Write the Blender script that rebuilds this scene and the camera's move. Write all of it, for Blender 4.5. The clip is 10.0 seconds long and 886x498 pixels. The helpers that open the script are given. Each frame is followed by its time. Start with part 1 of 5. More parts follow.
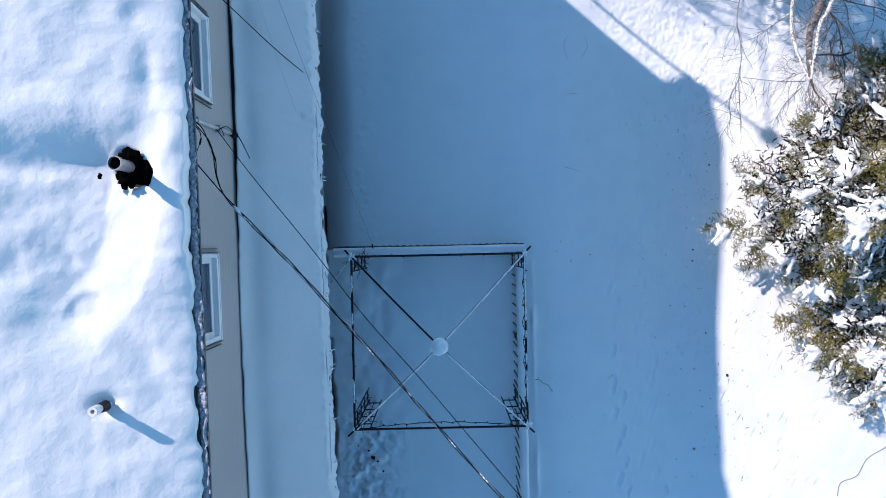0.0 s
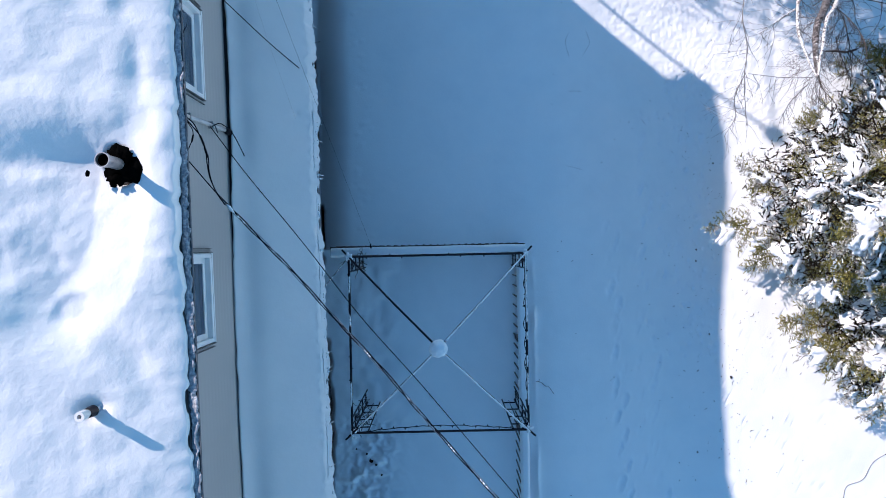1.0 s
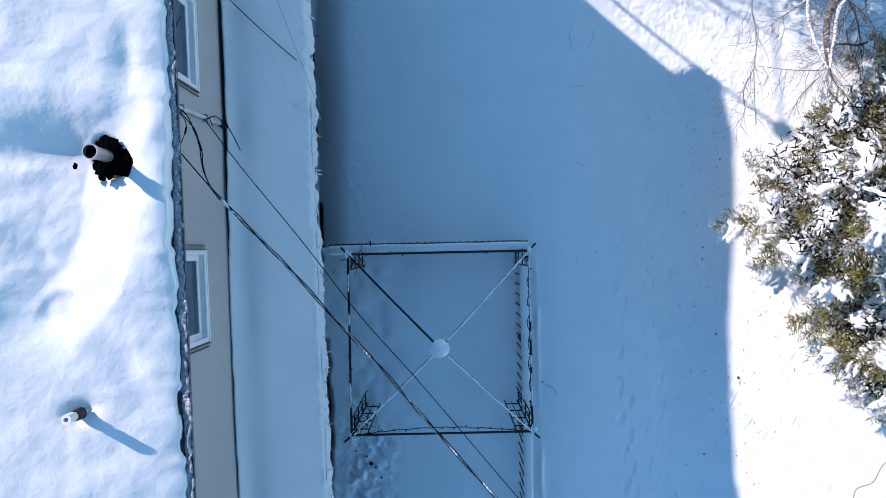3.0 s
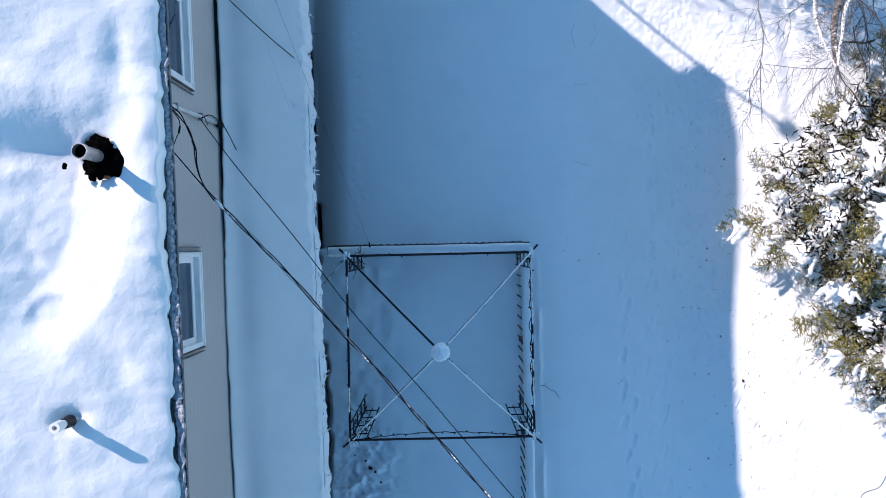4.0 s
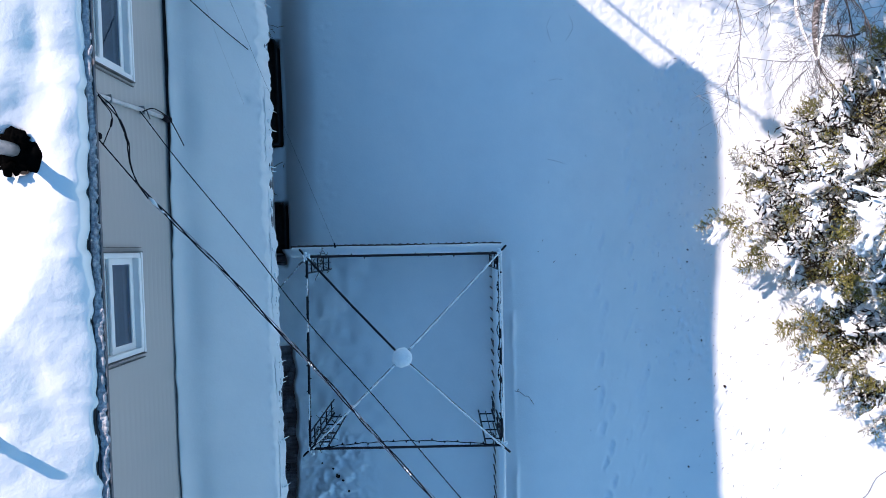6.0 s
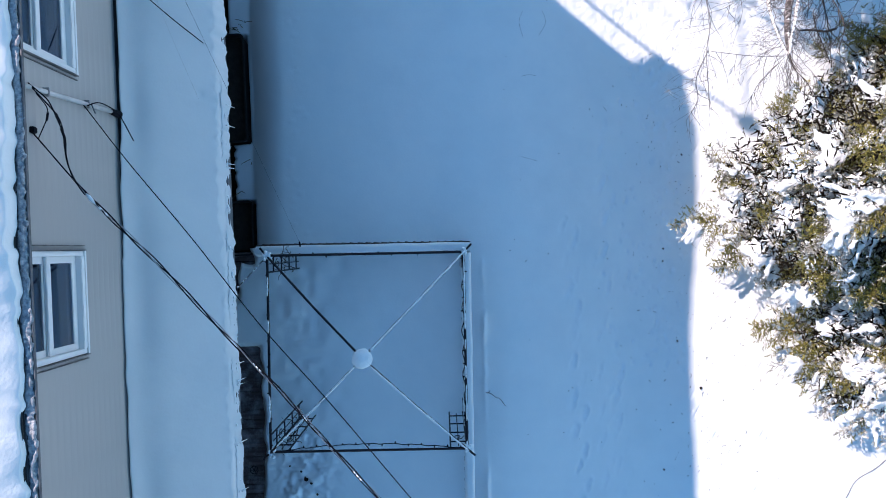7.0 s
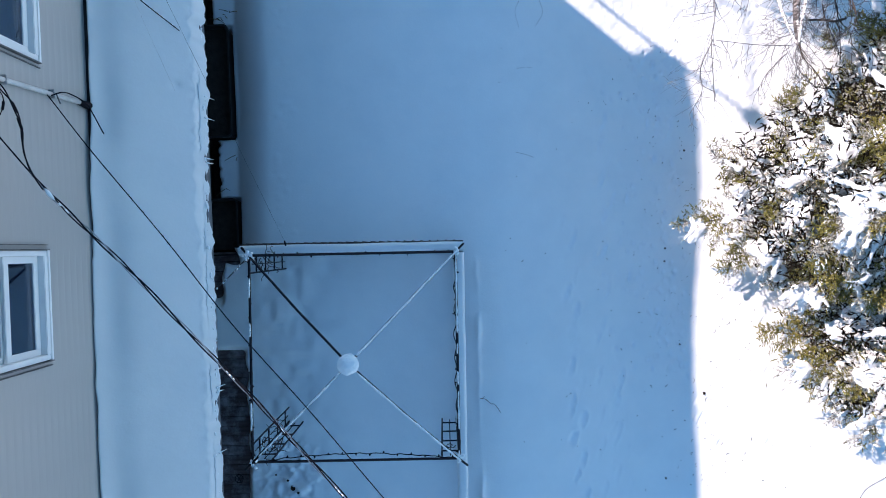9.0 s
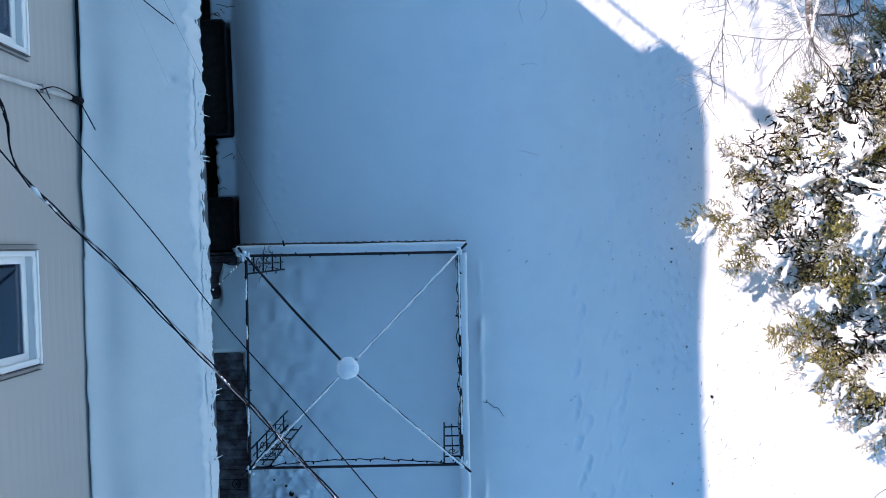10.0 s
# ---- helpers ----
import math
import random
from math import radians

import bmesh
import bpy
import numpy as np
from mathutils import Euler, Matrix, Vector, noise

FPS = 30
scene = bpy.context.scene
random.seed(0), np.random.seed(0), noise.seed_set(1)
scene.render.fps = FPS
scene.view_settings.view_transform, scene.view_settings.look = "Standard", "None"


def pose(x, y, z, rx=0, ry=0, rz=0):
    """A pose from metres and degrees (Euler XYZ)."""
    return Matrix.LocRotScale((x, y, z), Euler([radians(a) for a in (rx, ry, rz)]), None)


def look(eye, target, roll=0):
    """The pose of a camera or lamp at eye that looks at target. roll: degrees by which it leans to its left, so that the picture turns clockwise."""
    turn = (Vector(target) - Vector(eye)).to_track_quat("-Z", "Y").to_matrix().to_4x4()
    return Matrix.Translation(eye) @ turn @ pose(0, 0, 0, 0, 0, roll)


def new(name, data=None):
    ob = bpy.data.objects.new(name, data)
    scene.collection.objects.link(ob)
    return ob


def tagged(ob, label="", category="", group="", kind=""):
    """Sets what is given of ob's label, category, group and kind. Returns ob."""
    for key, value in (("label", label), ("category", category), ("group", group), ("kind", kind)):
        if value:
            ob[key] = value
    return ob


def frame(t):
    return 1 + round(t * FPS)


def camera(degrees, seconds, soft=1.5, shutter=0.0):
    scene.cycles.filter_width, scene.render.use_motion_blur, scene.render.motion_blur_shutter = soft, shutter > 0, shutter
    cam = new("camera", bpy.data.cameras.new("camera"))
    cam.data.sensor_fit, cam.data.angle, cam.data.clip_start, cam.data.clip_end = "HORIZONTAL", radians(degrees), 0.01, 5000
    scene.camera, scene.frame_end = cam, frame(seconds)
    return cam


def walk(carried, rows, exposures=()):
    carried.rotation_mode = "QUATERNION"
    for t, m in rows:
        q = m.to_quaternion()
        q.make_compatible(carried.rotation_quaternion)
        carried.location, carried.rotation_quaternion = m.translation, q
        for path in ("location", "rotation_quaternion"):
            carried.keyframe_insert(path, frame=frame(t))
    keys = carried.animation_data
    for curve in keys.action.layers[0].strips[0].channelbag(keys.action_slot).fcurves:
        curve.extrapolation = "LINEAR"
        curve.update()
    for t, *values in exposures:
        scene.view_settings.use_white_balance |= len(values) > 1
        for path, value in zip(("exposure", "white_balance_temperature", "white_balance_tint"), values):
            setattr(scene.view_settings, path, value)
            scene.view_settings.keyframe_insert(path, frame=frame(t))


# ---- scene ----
# A snowed-in back yard seen straight from above: x to the yard's far side, y along the house, z up; the lawn's snow lies at z = 0.
cam = camera(73.0, 10.0, soft=0.9)
PATH = [
    (0.0, -0.037, -0.134, 13.005, -2.53),
    (0.5, -0.033, -0.129, 12.928, -2.50),
    (1.0, -0.025, -0.137, 12.795, -2.52),
    (1.5, -0.017, -0.148, 12.714, -2.53),
    (2.0, -0.023, -0.169, 12.654, -2.53),
    (2.5, -0.041, -0.187, 12.605, -2.53),
    (4.0, -0.058, -0.155, 12.352, -2.54),
    (4.5, -0.016, -0.152, 12.251, -2.51),
    (5.0, 0.077, -0.155, 12.148, -2.50),
    (5.2, 0.143, -0.160, 12.120, -2.54),
    (6.5, 0.797, -0.181, 11.826, -2.41),
    (7.0, 1.073, -0.212, 11.734, -2.43),
    (7.5, 1.185, -0.215, 11.635, -2.42),
    (8.0, 1.211, -0.221, 11.531, -2.41),
    (8.5, 1.210, -0.223, 11.422, -2.43),
    (9.0, 1.206, -0.224, 11.276, -2.42),
    (9.5, 1.189, -0.226, 11.130, -2.42),
    (10.0, 1.170, -0.219, 11.037, -2.39),
]
walk(cam, [(t, pose(x, y, z, 0, 0, yaw)) for t, x, y, z, yaw in PATH], [(0.0, 0.78, 5400, -8), (5.0, 0.93, 5520, -7), (10.0, 1.12, 5740, -6)])

# ---- light ----
LIGHT = Vector((1.44, -1.152, -1.0)).normalized()
world = bpy.data.worlds.new("winter_sky")
scene.world = world
world.use_nodes = True
wn = world.node_tree.nodes
sky = wn.new("ShaderNodeTexSky")
sky.sky_type = "NISHITA"
sky.sun_disc = False
sky.sun_elevation = math.asin(-LIGHT.z)
sky.sun_rotation = math.atan2(-LIGHT.x, -LIGHT.y)
sky.air_density, sky.dust_density, sky.ozone_density = 1.0, 0.0, 3.0
wn["Background"].inputs["Strength"].default_value = 0.105
world.node_tree.links.new(sky.outputs[0], wn["Background"].inputs["Color"])
sun_data = bpy.data.lights.new("sun", "SUN")
sun_data.energy, sun_data.angle, sun_data.color = 4.4, radians(0.55), (1.0, 0.70, 0.63)
sun = new("sun", sun_data)
sun.matrix_world = look((-20, 16, 20), Vector((-20, 16, 20)) + LIGHT)


# ---- materials ----
def material(name):
    m = bpy.data.materials.new(name)
    m.use_nodes = True
    nt = m.node_tree
    return m, nt.nodes, nt.links, nt.nodes["Principled BSDF"]


def noise_node(nodes, links, scale, detail=4.0, rough=0.55, stretch=None):
    tc = nodes.new("ShaderNodeTexCoord")
    n = nodes.new("ShaderNodeTexNoise")
    n.inputs["Scale"].default_value = scale
    n.inputs["Detail"].default_value = detail
    n.inputs["Roughness"].default_value = rough
    if stretch:
        mp = nodes.new("ShaderNodeMapping")
        mp.inputs["Scale"].default_value = stretch
        links.new(tc.outputs["Object"], mp.inputs["Vector"])
        links.new(mp.outputs["Vector"], n.inputs["Vector"])
    else:
        links.new(tc.outputs["Object"], n.inputs["Vector"])
    return n


def ramp(nodes, links, fac, stops):
    r = nodes.new("ShaderNodeValToRGB")
    e = r.color_ramp.elements
    while len(e) < len(stops):
        e.new(0.5)
    for k, (p, c) in enumerate(stops):
        e[k].position, e[k].color = p, (*c, 1.0)
    links.new(fac, r.inputs["Fac"])
    return r


def surface(name, dark, light, scale=6.0, rough=0.6, metal=0.0, bump=0.2, bump_scale=60.0, depth=0.004, spec=0.5, stretch=None, island=0.0, stops=(0.3, 0.7)):
    """Two-scale procedural surface: broad colour drift plus fine grain relief."""
    m, nodes, links, p = material(name)
    n = noise_node(nodes, links, scale, 5.0, 0.6, stretch)
    r = ramp(nodes, links, n.outputs["Fac"], [(stops[0], dark), (stops[1], light)])
    colour = r.outputs["Color"]
    if island:
        geo = nodes.new("ShaderNodeNewGeometry")
        hsv = nodes.new("ShaderNodeHueSaturation")
        mr = nodes.new("ShaderNodeMapRange")
        mr.inputs["To Min"].default_value, mr.inputs["To Max"].default_value = 1.0 - island, 1.0 + island
        links.new(geo.outputs["Random Per Island"], mr.inputs["Value"])
        links.new(mr.outputs["Result"], hsv.inputs["Value"])
        links.new(colour, hsv.inputs["Color"])
        colour = hsv.outputs["Color"]
    links.new(colour, p.inputs["Base Color"])
    p.inputs["Roughness"].default_value = rough
    p.inputs["Metallic"].default_value = metal
    p.inputs["Specular IOR Level"].default_value = spec
    if bump:
        f = noise_node(nodes, links, bump_scale, 6.0, 0.65, stretch)
        b = nodes.new("ShaderNodeBump")
        b.inputs["Strength"].default_value = bump
        b.inputs["Distance"].default_value = depth
        links.new(f.outputs["Fac"], b.inputs["Height"])
        links.new(b.outputs["Normal"], p.inputs["Normal"])
    return m


def snow_material(name, grain=0.5, lump=0.25, dirt=0.0, pebble=34.0, albedo_gain=1.0):
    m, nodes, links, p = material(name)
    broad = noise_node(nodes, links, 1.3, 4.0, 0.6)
    r = ramp(nodes, links, broad.outputs["Fac"], [(0.25, (0.84 * albedo_gain, 0.87 * albedo_gain, 0.895 * albedo_gain)), (0.75, (0.92 * albedo_gain, 0.935 * albedo_gain, 0.945 * albedo_gain))])
    colour = r.outputs["Color"]
    if dirt:
        spots = noise_node(nodes, links, 9.0, 6.0, 0.7)
        dr = ramp(nodes, links, spots.outputs["Fac"], [(0.62, (1, 1, 1)), (0.74, (1 - dirt, 1 - dirt, 1 - dirt))])
        mix = nodes.new("ShaderNodeMixRGB")
        mix.blend_type = "MULTIPLY"
        mix.inputs["Fac"].default_value = 1.0
        links.new(colour, mix.inputs[1])
        links.new(dr.outputs["Color"], mix.inputs[2])
        colour = mix.outputs["Color"]
    links.new(colour, p.inputs["Base Color"])
    p.inputs["Roughness"].default_value = 0.75
    p.inputs["Specular IOR Level"].default_value = 0.25
    fine = noise_node(nodes, links, pebble, 3.0, 0.55)
    mid = noise_node(nodes, links, 9.0, 4.0, 0.6)
    b1 = nodes.new("ShaderNodeBump")
    b1.inputs["Strength"].default_value, b1.inputs["Distance"].default_value = grain, 0.012
    b2 = nodes.new("ShaderNodeBump")
    b2.inputs["Strength"].default_value, b2.inputs["Distance"].default_value = lump, 0.04
    links.new(mid.outputs["Fac"], b2.inputs["Height"])
    links.new(fine.outputs["Fac"], b1.inputs["Height"])
    links.new(b2.outputs["Normal"], b1.inputs["Normal"])
    links.new(b1.outputs["Normal"], p.inputs["Normal"])
    return m


def frosted_wood(name, dark, light):
    """Wet boards with grain along x, a tone for each board, and a thin patchy film of frost."""
    m, nodes, links, p = material(name)
    grain = noise_node(nodes, links, 7.0, 5.0, 0.6, (0.35, 4, 4))
    wood = ramp(nodes, links, grain.outputs["Fac"], [(0.3, dark), (0.7, light)])
    info = nodes.new("ShaderNodeObjectInfo")
    tone = nodes.new("ShaderNodeMapRange")
    tone.inputs["To Min"].default_value, tone.inputs["To Max"].default_value = 0.7, 1.35
    links.new(info.outputs["Random"], tone.inputs["Value"])
    hsv = nodes.new("ShaderNodeHueSaturation")
    links.new(tone.outputs["Result"], hsv.inputs["Value"])
    links.new(wood.outputs["Color"], hsv.inputs["Color"])
    geo = nodes.new("ShaderNodeNewGeometry")
    film = nodes.new("ShaderNodeTexNoise")
    film.inputs["Scale"].default_value, film.inputs["Detail"].default_value, film.inputs["Roughness"].default_value = 3.2, 7.0, 0.68
    links.new(geo.outputs["Position"], film.inputs["Vector"])
    frost = ramp(nodes, links, film.outputs["Fac"], [(0.46, (0, 0, 0)), (0.78, (0.6, 0.6, 0.6))])
    mix = nodes.new("ShaderNodeMixRGB")
    links.new(frost.outputs["Color"], mix.inputs["Fac"])
    links.new(hsv.outputs["Color"], mix.inputs[1])
    mix.inputs[2].default_value = (0.55, 0.55, 0.60, 1)
    links.new(mix.outputs["Color"], p.inputs["Base Color"])
    p.inputs["Roughness"].default_value = 0.7
    b = nodes.new("ShaderNodeBump")
    b.inputs["Strength"].default_value, b.inputs["Distance"].default_value = 0.5, 0.004
    links.new(grain.outputs["Fac"], b.inputs["Height"])
    links.new(b.outputs["Normal"], p.inputs["Normal"])
    return m


# same snow toned by place: lawn lifted, roof and porch dimmed like shade
SNOW = snow_material("lawn_snow", 0.20, 0.05, albedo_gain=1.035)
ROOF_SNOW = snow_material("roof_snow", 0.26, 0.20, pebble=19.0, albedo_gain=0.93)
PORCH_SNOW = snow_material("porch_snow", 0.08, 0.06, albedo_gain=0.83)
TREE_SNOW = snow_material("clump_snow", 0.5, 0.5)
ICE = snow_material("icy_snow", 0.9, 0.8, 0.35)
GREY_ICE = surface("grey_gutter_ice", (0.16, 0.17, 0.20), (0.50, 0.53, 0.57), 26.0, 0.45, 0, 0.9, 60, 0.012)
SHINGLE = surface("dark_asphalt_shingle", (0.012, 0.012, 0.014), (0.035, 0.034, 0.036), 14.0, 0.9, 0, 0.6, 90, 0.006)
SIDING = surface("cream_vinyl_siding", (0.365, 0.353, 0.342), (0.445, 0.43, 0.415), 1.2, 0.55, 0, 0.15, 40, 0.003, stretch=(1, 0.35, 3))
LOWER = surface("dark_brown_low_bounce_wall", (0.02, 0.014, 0.011), (0.045, 0.032, 0.025), 2.0, 0.7, 0, 0.3, 40, 0.004, stretch=(1, 3, 0.4))
WHITE_PVC = surface("white_window_vinyl", (0.74, 0.75, 0.76), (0.82, 0.82, 0.82), 3.0, 0.4, 0, 0.08, 60, 0.002)
SILL_METAL = surface("weathered_sill_cap", (0.08, 0.08, 0.08), (0.26, 0.25, 0.25), 12.0, 0.6, 0.2, 0.3, 50, 0.003)
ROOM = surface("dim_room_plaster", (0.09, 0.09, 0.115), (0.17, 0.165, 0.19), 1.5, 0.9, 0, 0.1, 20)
GUTTER = surface("grey_gutter_metal", (0.10, 0.10, 0.11), (0.20, 0.20, 0.21), 10.0, 0.55, 0.4, 0.3, 60, 0.003)
STEEL = surface("galvanised_steel", (0.26, 0.27, 0.29), (0.48, 0.49, 0.50), 14.0, 0.42, 0.75, 0.15, 80, 0.002)
PIPE_WHITE = surface("white_pvc_pipe", (0.62, 0.63, 0.64), (0.78, 0.78, 0.78), 6.0, 0.45, 0, 0.1, 60, 0.002)
BLACK_INSIDE = surface("black_rubber_and_shade", (0.001, 0.001, 0.001), (0.003, 0.003, 0.003), 9.0, 1.0, spec=0.0)
BLACK_METAL = surface("black_painted_steel", (0.005, 0.004, 0.008), (0.013, 0.011, 0.017), 25.0, 0.55, 0.3, 0.3, 90, 0.002)
CABLE = surface("black_cable_rubber", (0.006, 0.006, 0.010), (0.012, 0.011, 0.016), 20.0, 0.85, 0, 0.1, 80, 0.001, 0.12)
CONDUIT = surface("grey_conduit", (0.50, 0.50, 0.50), (0.64, 0.63, 0.62), 8.0, 0.5, 0.1, 0.15, 60, 0.002)
DECK = frosted_wood("dark_wet_deck_wood", (0.045, 0.030, 0.028), (0.125, 0.090, 0.085))
RAIL_WOOD = surface("brown_stained_rail_wood", (0.05, 0.036, 0.03), (0.11, 0.08, 0.065), 9.0, 0.75, 0, 0.4, 60, 0.003, stretch=(1, 1, 4))
TROUGH_BLACK = surface("black_trough_plastic", (0.008, 0.008, 0.009), (0.02, 0.018, 0.017), 8.0, 0.5, 0, 0.2, 50, 0.003)
SOIL = surface("dark_soil", (0.006, 0.005, 0.004), (0.022, 0.017, 0.013), 16.0, 0.95, 0, 0.9, 40, 0.02)
DRY_STALK = surface("dry_stalk", (0.07, 0.055, 0.035), (0.22, 0.17, 0.10), 20.0, 0.8, 0, 0.3, 80, 0.002)
DRY_LEAF = surface("dark_brown_leaf", (0.02, 0.014, 0.010), (0.07, 0.045, 0.028), 20.0, 0.8, 0, 0.3, 80, 0.002)
TWIG = surface("dark_twig_bark", (0.03, 0.022, 0.018), (0.09, 0.065, 0.05), 30.0, 0.85, 0, 0.4, 120, 0.002)
BIRCH_TWIG = surface("grey_birch_twig", (0.11, 0.105, 0.105), (0.29, 0.28, 0.28), 30.0, 0.8, 0, 0.3, 120, 0.002)
BARK = surface("brown_conifer_bark", (0.045, 0.03, 0.022), (0.14, 0.095, 0.065), 12.0, 0.9, 0, 0.9, 40, 0.02, stretch=(1, 1, 0.3))
BIRCH = surface("white_birch_bark", (0.04, 0.03, 0.03), (0.80, 0.78, 0.75), 24.0, 0.7, 0, 0.4, 40, 0.006, stretch=(1, 1, 2.5), stops=(0.43, 0.52))
MIXED_BARK = surface("peeling_brown_birch_bark", (0.035, 0.028, 0.026), (0.36, 0.33, 0.33), 16.0, 0.8, 0, 0.6, 40, 0.008, stretch=(1, 1, 2.0), stops=(0.46, 0.66))
SOIL = surface("dark_earth", (0.010, 0.008, 0.007), (0.035, 0.027, 0.020), 9.0, 0.9, 0, 0.8, 40, 0.02)
INNER = surface("inner_shade_sprays", (0.008, 0.007, 0.006), (0.030, 0.024, 0.016), 6.0, 0.9, 0, 0, spec=0.1)
NEEDLE = surface("olive_green_needles", (0.12, 0.125, 0.026), (0.38, 0.335, 0.085), 1.6, 0.55, 0, 0, island=0.4)
FROST = surface("frosted_needles", (0.24, 0.235, 0.17), (0.78, 0.77, 0.73), 9.0, 0.7, 0, 0, island=0.3)


def glass_material():
    m, nodes, links, p = material("window_glass")
    p.inputs["Base Color"].default_value = (0.36, 0.44, 0.70, 1)
    p.inputs["Roughness"].default_value = 0.03
    p.inputs["Transmission Weight"].default_value = 1.0
    p.inputs["IOR"].default_value = 2.1
    return m


GLASS = glass_material()


# ---- mesh helpers ----
def mesh_of(bm, name, mat, smooth=True):
    me = bpy.data.meshes.new(name)
    bm.to_mesh(me)
    bm.free()
    me.materials.append(mat)
    if smooth:
        me.polygons.foreach_set("use_smooth", [True] * len(me.polygons))
    return me


def part(name, bm, mat, parent=None, label="", smooth=False):
    ob = new(name, mesh_of(bm, name, mat, smooth))
    ob.parent = parent
    return tagged(ob, label)


def from_arrays(name, verts, faces, mat, parent=None, label="", smooth=True):
    me = bpy.data.meshes.new(name)
    verts = np.asarray(verts, dtype=np.float32)
    faces = np.asarray(faces, dtype=np.int32)
    k = faces.shape[1]
    me.vertices.add(len(verts))
    me.vertices.foreach_set("co", verts.ravel())
    me.loops.add(faces.size)
    me.loops.foreach_set("vertex_index", faces.ravel())
    me.polygons.add(len(faces))
    me.polygons.foreach_set("loop_start", np.arange(0, faces.size, k, dtype=np.int32))
    me.polygons.foreach_set("use_smooth", np.full(len(faces), smooth))
    me.update(calc_edges=True)
    me.validate()
    me.materials.append(mat)
    ob = new(name, me)
    ob.parent = parent
    return tagged(ob, label)


def thing(name, at=(0, 0, 0), turn=0.0, label="", category="", group="", kind=""):
    ob = new(name)
    ob.matrix_basis = pose(*at, 0, 0, turn)
    ob.empty_display_size = 0.1
    return tagged(ob, label, category, group, kind)


def add_box(bm, lo, hi, bevel=0.0):
    b = bmesh.new()
    bmesh.ops.create_cube(b, size=1.0)
    size = Vector(hi) - Vector(lo)
    mid = (Vector(hi) + Vector(lo)) / 2
    bmesh.ops.transform(b, matrix=Matrix.Translation(mid) @ Matrix.Diagonal((*size, 1)), verts=b.verts)
    if bevel:
        bmesh.ops.bevel(b, geom=b.edges[:], offset=bevel, segments=2, affect="EDGES", clamp_overlap=True)
    merge(bm, b)


def merge(bm, b):
    old = {v: bm.verts.new(v.co) for v in b.verts}
    for f in b.faces:
        bm.faces.new([old[v] for v in f.verts])
    b.free()


def box(lo, hi, bevel=0.0):
    bm = bmesh.new()
    add_box(bm, lo, hi, bevel)
    return bm


def add_tube(bm, points, radii, sides=8, cap=True):
    """A tube through points with a radius at each."""
    pts = [Vector(p) for p in points]
    if not hasattr(radii, "__len__"):
        radii = [radii] * len(pts)
    rings = []
    side = None
    for k, p in enumerate(pts):
        d = (pts[min(k + 1, len(pts) - 1)] - pts[max(k - 1, 0)]).normalized()
        if side is None:
            side = d.orthogonal().normalized()
        side = (side - d * side.dot(d)).normalized()
        up = d.cross(side)
        rings.append([bm.verts.new(p + radii[k] * (math.cos(a) * side + math.sin(a) * up)) for a in [2 * math.pi * j / sides for j in range(sides)]])
    for a, b in zip(rings, rings[1:]):
        for j in range(sides):
            bm.faces.new((a[j], a[(j + 1) % sides], b[(j + 1) % sides], b[j]))
    if cap:
        bm.faces.new(rings[0][::-1])
        bm.faces.new(rings[-1])


def tube(points, radii, sides=8):
    bm = bmesh.new()
    add_tube(bm, points, radii, sides)
    return bm


def sagging(a, b, sag, n=24):
    a, b = Vector(a), Vector(b)
    return [a.lerp(b, k / n) - Vector((0, 0, sag * 4 * (k / n) * (1 - k / n))) for k in range(n + 1)]


def add_lump(bm, at, size, seed, rough=0.25, turn=0.0, level=2):
    """An uneven rounded lump."""
    b = bmesh.new()
    bmesh.ops.create_icosphere(b, subdivisions=level, radius=1.0)
    rot = Matrix.Rotation(turn, 3, "Z")
    for v in b.verts:
        w = 1 + rough * noise.noise(v.co * 1.7 + Vector((seed * 7.3, seed * 3.1, seed))) + rough * 0.5 * noise.noise(v.co * 4.1 + Vector((seed, seed * 5.7, 0)))
        v.co = rot @ Vector((v.co.x * size[0] * w, v.co.y * size[1] * w, v.co.z * size[2] * w)) + Vector(at)
    merge(bm, b)


def fused(ob, voxel, smooth=2):
    """Melts a heap of lumps into one crust."""
    m = ob.modifiers.new("fuse", "REMESH")
    m.mode, m.voxel_size, m.use_smooth_shade = "VOXEL", voxel, True
    if smooth:
        s = ob.modifiers.new("soften", "SMOOTH")
        s.factor, s.iterations = 0.5, smooth
    return ob


def lathe(axis, profile, sides=32):
    """A turned shape: (distance along the axis, radius) pairs."""
    axis = Vector(axis)
    d = axis.normalized()
    side = d.orthogonal().normalized()
    up = d.cross(side)
    bm = bmesh.new()
    rings = [[bm.verts.new(d * h + r * (math.cos(a) * side + math.sin(a) * up)) for a in [2 * math.pi * j / sides for j in range(sides)]] for h, r in profile]
    for a, b in zip(rings, rings[1:]):
        for j in range(sides):
            bm.faces.new((a[j], a[(j + 1) % sides], b[(j + 1) % sides], b[j]))
    return bm


def grid_noise(x, y, scale, seed):
    """Smooth value noise over arrays, in -1..1."""
    rng = np.random.RandomState(seed)
    table = rng.rand(256, 256) * 2 - 1
    u, v = x / scale, y / scale
    i, j = np.floor(u).astype(int), np.floor(v).astype(int)
    f, g = u - i, v - j
    f, g = f * f * (3 - 2 * f), g * g * (3 - 2 * g)
    a, b = table[i % 256, j % 256], table[(i + 1) % 256, j % 256]
    c, d = table[i % 256, (j + 1) % 256], table[(i + 1) % 256, (j + 1) % 256]
    return (a * (1 - f) + b * f) * (1 - g) + (c * (1 - f) + d * f) * g


